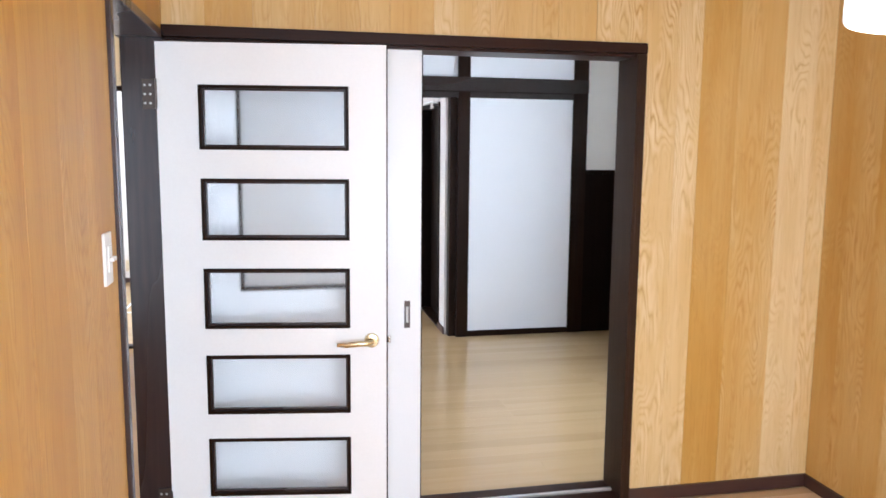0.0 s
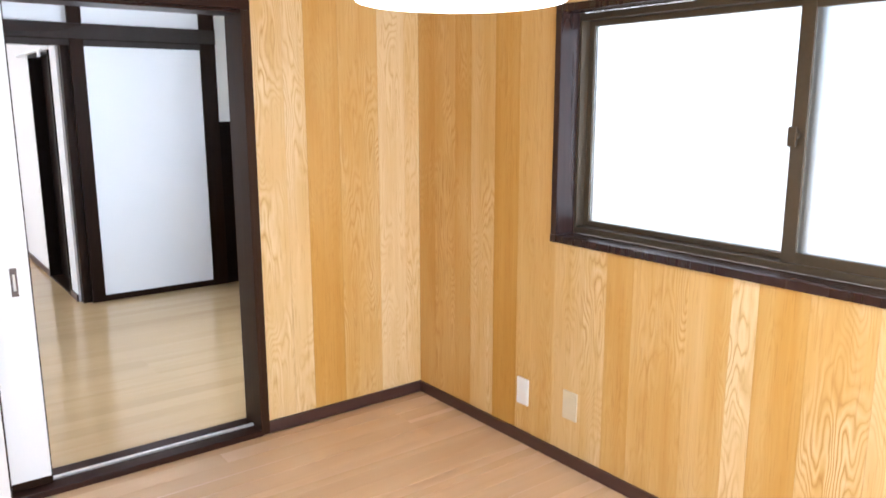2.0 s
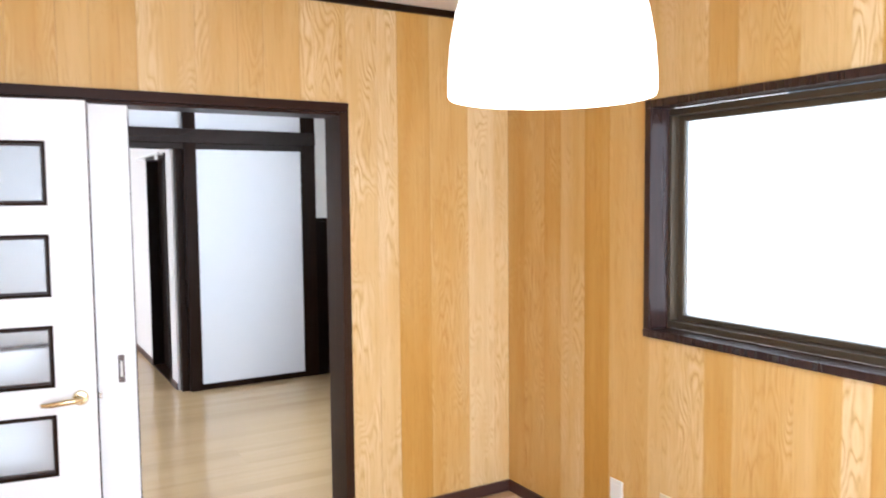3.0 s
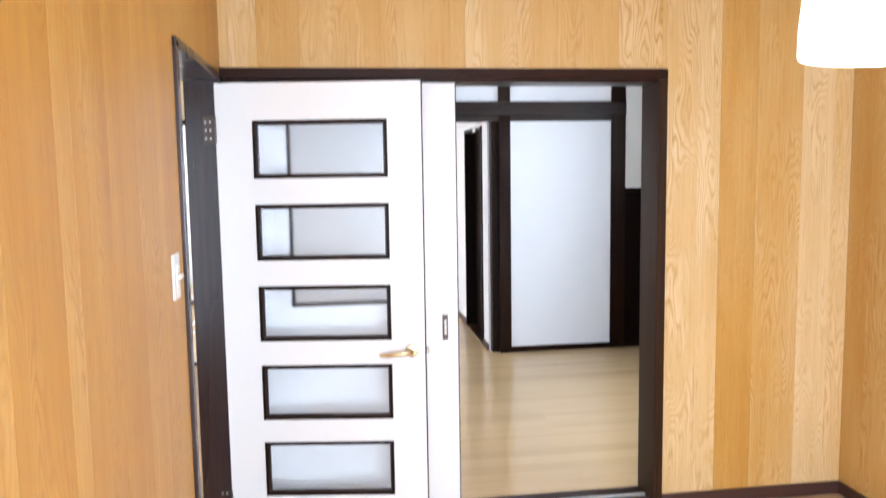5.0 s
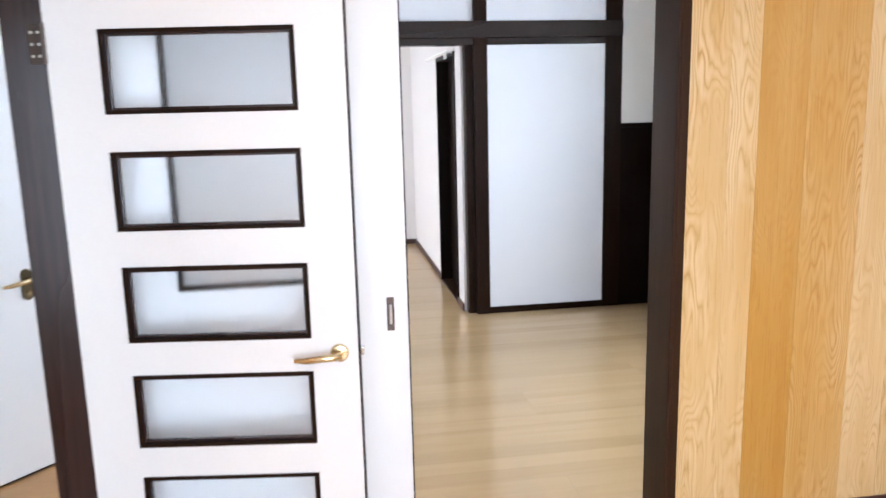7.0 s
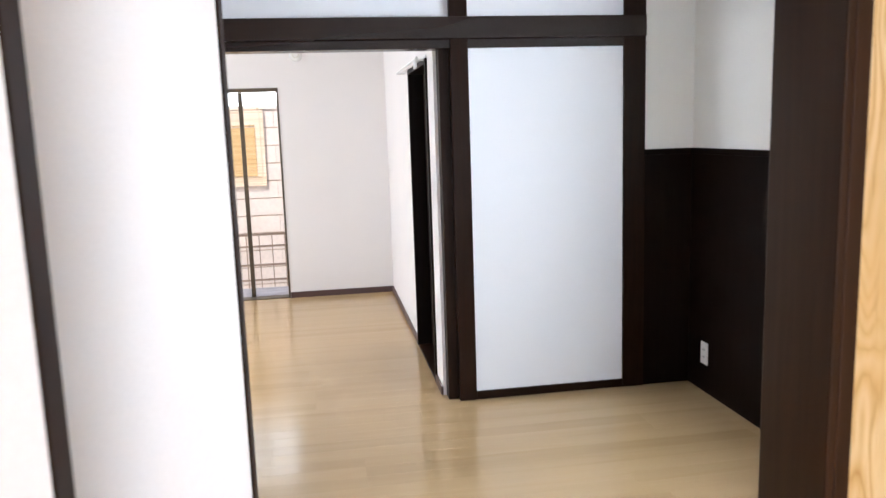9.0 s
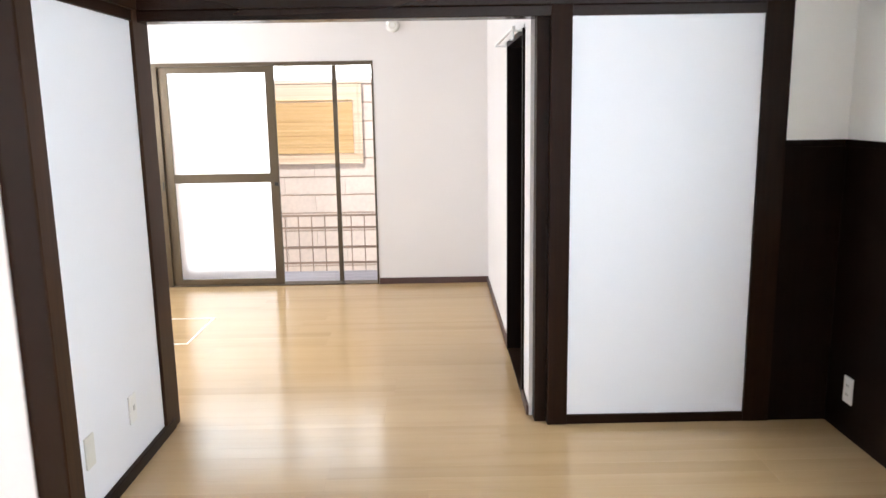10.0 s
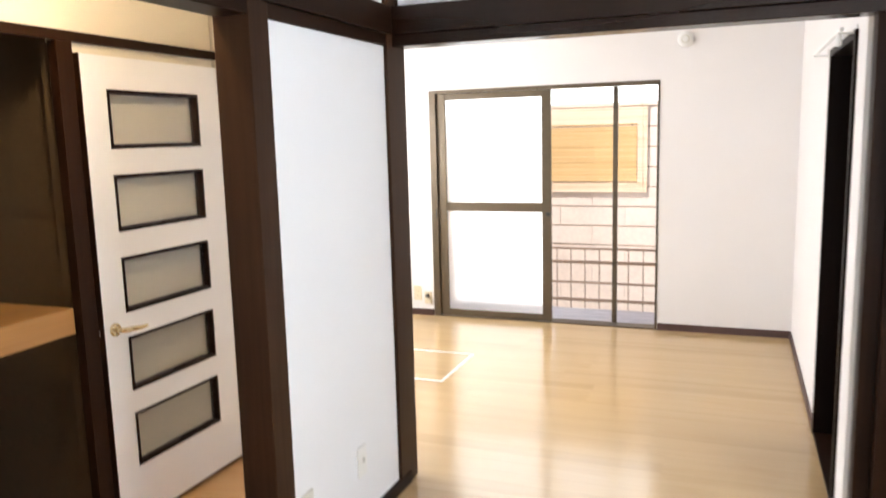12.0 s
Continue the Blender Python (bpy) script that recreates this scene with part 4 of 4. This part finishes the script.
trim_h = pieces("trim_hall", [((HX0, 1.20, 1.862), (HX0 + 0.020, YP + 0.03, 1.898)), ((HX0 - 0.02, 2.062, 0), (HX0 + 0.020, 2.132, 1.862)), ((HX0 - 0.05, 1.20, -0.002), (HX0 + 0.02, 2.062, 0.012)), ((-0.990, YP + 0.045, 0.0), (-0.185, YP + 0.12, 0.020)), ((HX0, YP + 0.056, 1.855), (-0.185, YP + 0.12, 1.89))], 0.002, M_DARK, "dark frame of the closet and kitchen doorway", "door frame", ("head", "post", "threshold", "threshold", "head"))
closet = pieces("wall_closet", [((-2.0, 1.10, 0), (-1.95, 2.25, TOP)), ((-1.95, 1.10, 0), (HX0 - 0.1, 1.19, TOP)), ((-1.95, 2.16, 0), (HX0 - 0.1, 2.25, TOP)), ((HX0 - 0.104, 2.104, 0), (HX0 - 0.021, 2.1285, 1.86)), ((-1.95, 1.19, 2.2), (HX0 - 0.1, 2.16, 2.25))], 0.001, M_CLOSET, "boarded inside of the closet, coloured for its shade", "wall", "lining_panel")
# added over the hall boards to darken the closet floor
structure("floor_closet", box((-1.95, 1.19, 0.0), (HX0 - 0.052, 2.16, 0.014)), M_SHELF, "brown plywood floor of the closet", "floor")
tagged(part("closet_shelf", box((-1.95, 1.19, 0.825), (HX0 - 0.015, 2.060, 0.922), 0.003), M_SHELF), "thick plywood shelf in the open closet", "shelf")


def flush_door():
    d = thing("flush_door", pose(-1.01, 0.46, 0, 0, 0, 49.5), "plain white flush door standing ajar in the hall", "door")
    part("leaf", box((0.0, -0.034, 0.012), (0.762, 0, 1.81)), M_WHITE_DOOR, d)
    part("edge_band", boxes([((0.762, -0.035, 0.010), (0.767, 0.001, 1.812)), ((0.0, -0.035, 0.006), (0.767, 0.001, 0.012)), ((0.0, -0.035, 1.81), (0.767, 0.001, 1.815))]), M_DARK, d, "dark edge band")
    lever(d, 0.700, 0.815, -0.034, -1, -1, True)
    lever(d, 0.700, 0.815, 0.0, 1, -1, True)


flush_door()

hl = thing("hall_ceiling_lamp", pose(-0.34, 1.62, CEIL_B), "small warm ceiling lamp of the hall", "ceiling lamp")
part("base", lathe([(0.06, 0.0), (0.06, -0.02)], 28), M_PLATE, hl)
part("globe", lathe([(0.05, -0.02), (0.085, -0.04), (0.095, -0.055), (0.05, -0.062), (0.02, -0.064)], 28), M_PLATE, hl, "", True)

# ---- outside ----
structure("ground", box((-60, -60, -0.60), (60, 60, -0.45)), M_GROUND, "bare earth round the house", "ground")
M_HAZE = bpy.data.materials.new("bright_hazy_sky")
M_HAZE.use_nodes = True
_h = M_HAZE.node_tree.nodes["Principled BSDF"]
_h.inputs["Base Color"].default_value = (0.0, 0.0, 0.0, 1)
_h.inputs["Emission Color"].default_value = (1.0, 0.985, 0.96, 1)
_h.inputs["Emission Strength"].default_value = 4.0
structure("backdrop", box((-90, 60.0, -0.6), (90, 60.5, 60)), M_HAZE, "bright hazy white sky beyond the garden wall", "sky")
deck = tagged(thing("deck", Matrix(), "weathered grey boards of the veranda", "deck"), kind="structure")
for i in range(4):
    part("deck_board", box((-2.2, CY1 + 0.125 + i * 0.125, -0.05), (2.2, CY1 + 0.243 + i * 0.125, -0.012), 0.003), M_DECK, deck)
rl = thing("railing", pose(0, CY1 + 0.70, 0), "thin brown metal veranda railing", "railing")
for z in (0.05, 0.20, 0.385, 0.50):
    part("rail", box((-2.2, -0.010, z - 0.009), (2.2, 0.010, z + 0.009), 0.002), M_RAILING, rl)
for i in range(36):
    part("baluster", box((-2.2 + i * 0.1235, -0.006, -0.50), (-2.191 + i * 0.1235, 0.005, 0.50)), M_RAILING, rl)
fence = thing("garden_wall", pose(0, CY1 + 1.5, 0), "pale peach garden wall of long slabs with brown joints", "garden wall")
WALL_TOP = -0.517 + 12 * 0.187
part("core", box((-6, 0.004, -0.5), (6, 0.13, WALL_TOP)), M_JOINT, fence, "brown joints between the slabs")
part("coping", box((-6.02, -0.025, WALL_TOP), (6.02, 0.155, WALL_TOP + 0.045), 0.008), M_SIDING, fence)
COURSE, SLAB = 0.187, 0.62
for i in range(12):
    # courses with open joints; the stretch behind the window is laid in single slabs
    z = -0.517 + i * COURSE
    runs = [(-6.0, -1.6), (1.6, 6.0)]
    x = -1.6 - (0.31 if i % 2 else 0.0)
    while x < 1.6:
        runs.append((max(x, -1.6), min(x + SLAB, 1.6)))
        x += SLAB
    for x0, x1 in runs:
        g = 0.001 if x1 - x0 < 1 else 0.0
        part("slab", box((x0 + g, -0.012, z + 0.006), (x1 - g, 0.012, z + COURSE - 0.006), 0.003), M_SIDING, fence)


def reed_blind(m, x0, x1, z0, z1, mat, label, cords):
    t = thing("reed_blind", m, label, "blind")
    for i in range(int((z1 - z0) / 0.0142)):
        part("reed", tube([(x0, 0, z0 + i * 0.0142), (x1, 0, z0 + i * 0.0142)], [(0.0025, 0.0078), (0.0025, 0.0078)], 6), mat, t)
    part("hanging_pole", tube([(x0, 0, z1), (x1, 0, z1)], [0.006, 0.006], 8), mat, t)
    for xx in (x0 + 0.05, x1 - 0.05):
        part("wall_bracket", box((xx - 0.01, 0.0, z1 - 0.012), (xx + 0.01, 0.03, z1 + 0.012)), M_RAILING, t)
    for xx in cords:
        part("cord", tube([(xx, -0.008, z0), (xx, -0.008, z1)], [0.0025, 0.0025], 6), mat, t)


reed_blind(pose(0, CY1 + 1.462, 0), -0.95, 0.46, 0.935, 1.735, M_REED, "wide pale reed blind hanging on the garden wall", (-0.75, 0.42))
reed_blind(pose(0, CY1 + 1.4545, 0), -0.90, 0.368, 1.040, 1.565, M_REED_DARK, "smaller tan reed blind in front of the pale one", ())

# ---- boards of walls and floors ----
NORTH_BOARDS = [(0.035, 0.5, 0.1), (0.142, 0.62, 0.7), (0.305, 0.22, 0.15), (0.521, 0.34, 0.45), (0.681, 0.28, 0.6), (0.788, 0.38, 0.5), (0.952, 0.36, 0.1), (1.164, 0.55, 0.8),
                (1.327, 0.52, 0.5), (1.433, 0.48, 0.2), (1.588, 0.45, 0.4), (1.795, 0.58, 0.8), (1.938, 0.66, 1.0), (2.039, 0.70, 0.9), (2.204, 0.27, 0.15), (2.412, 0.44, 0.6), (2.559, 0.84, 1.0)]
EAST_BOARDS = [(-2.179, 0.58, 0.6), (-1.982, 0.45, 1.0), (-1.819, 0.34, 0.1), (-1.729, 0.72, 1.0), (-1.565, 0.55, 0.3), (-1.334, 0.45, 0.5), (-1.210, 0.33, 0.1), (-1.098, 0.60, 0.8),
               (-0.938, 0.58, 0.5), (-0.717, 0.42, 0.35), (-0.563, 0.20, 0.1), (-0.403, 0.55, 0.7), (-0.287, 0.28, 0.5), (-0.131, 0.40, 0.6), (0.0, 0.32, 0.2)]
# west tones run low: oranger boards, with the wall's weaker light in the colour
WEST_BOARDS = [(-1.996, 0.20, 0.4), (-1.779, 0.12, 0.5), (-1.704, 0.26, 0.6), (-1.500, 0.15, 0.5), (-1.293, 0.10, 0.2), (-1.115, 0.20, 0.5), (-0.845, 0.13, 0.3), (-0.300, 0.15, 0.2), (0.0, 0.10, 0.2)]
plank_wall(wall_north, 0.0, -1, 0, 0.0, RX, 0.0, CEIL_A, [(0.0, JX + 0.02, 0.0, HEAD + 0.02)], 3, NORTH_BOARDS, 0.72)
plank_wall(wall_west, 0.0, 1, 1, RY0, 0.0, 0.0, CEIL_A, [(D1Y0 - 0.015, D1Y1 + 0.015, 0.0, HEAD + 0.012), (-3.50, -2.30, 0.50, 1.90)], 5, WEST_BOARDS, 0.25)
plank_wall(wall_east, RX, -1, 1, RY0, 0.0, 0.0, CEIL_A, [(WY0 - 0.015, WY1 + 0.015, WZ0 - 0.015, WZ1 + 0.015)], 8, EAST_BOARDS, 0.45)
plank_wall(wall_south, RY0, 1, 0, 0.0, RX, 0.0, CEIL_A, [(0.12, 2.20, 0.34, 1.88)], 11, (), 0.40)
floor_boards(floor_1, 0.0, RX, RY0, -0.022, M_FLOOR_A, 0.101, 1.818, 21)
floor_boards(floor_2, -0.19, BX1, NB + 0.012, BY1 + 0.04, M_FLOOR_B, 0.101, 1.818, 22)
floor_boards(floor_3, CX0, CX1, BY1 + 0.04, CY1, M_FLOOR_B, 0.101, 1.818, 23)
floor_boards(floor_4, -1.95, -0.12, -2.0, BY1 + 0.04, M_FLOOR_H, 0.101, 1.818, 24)
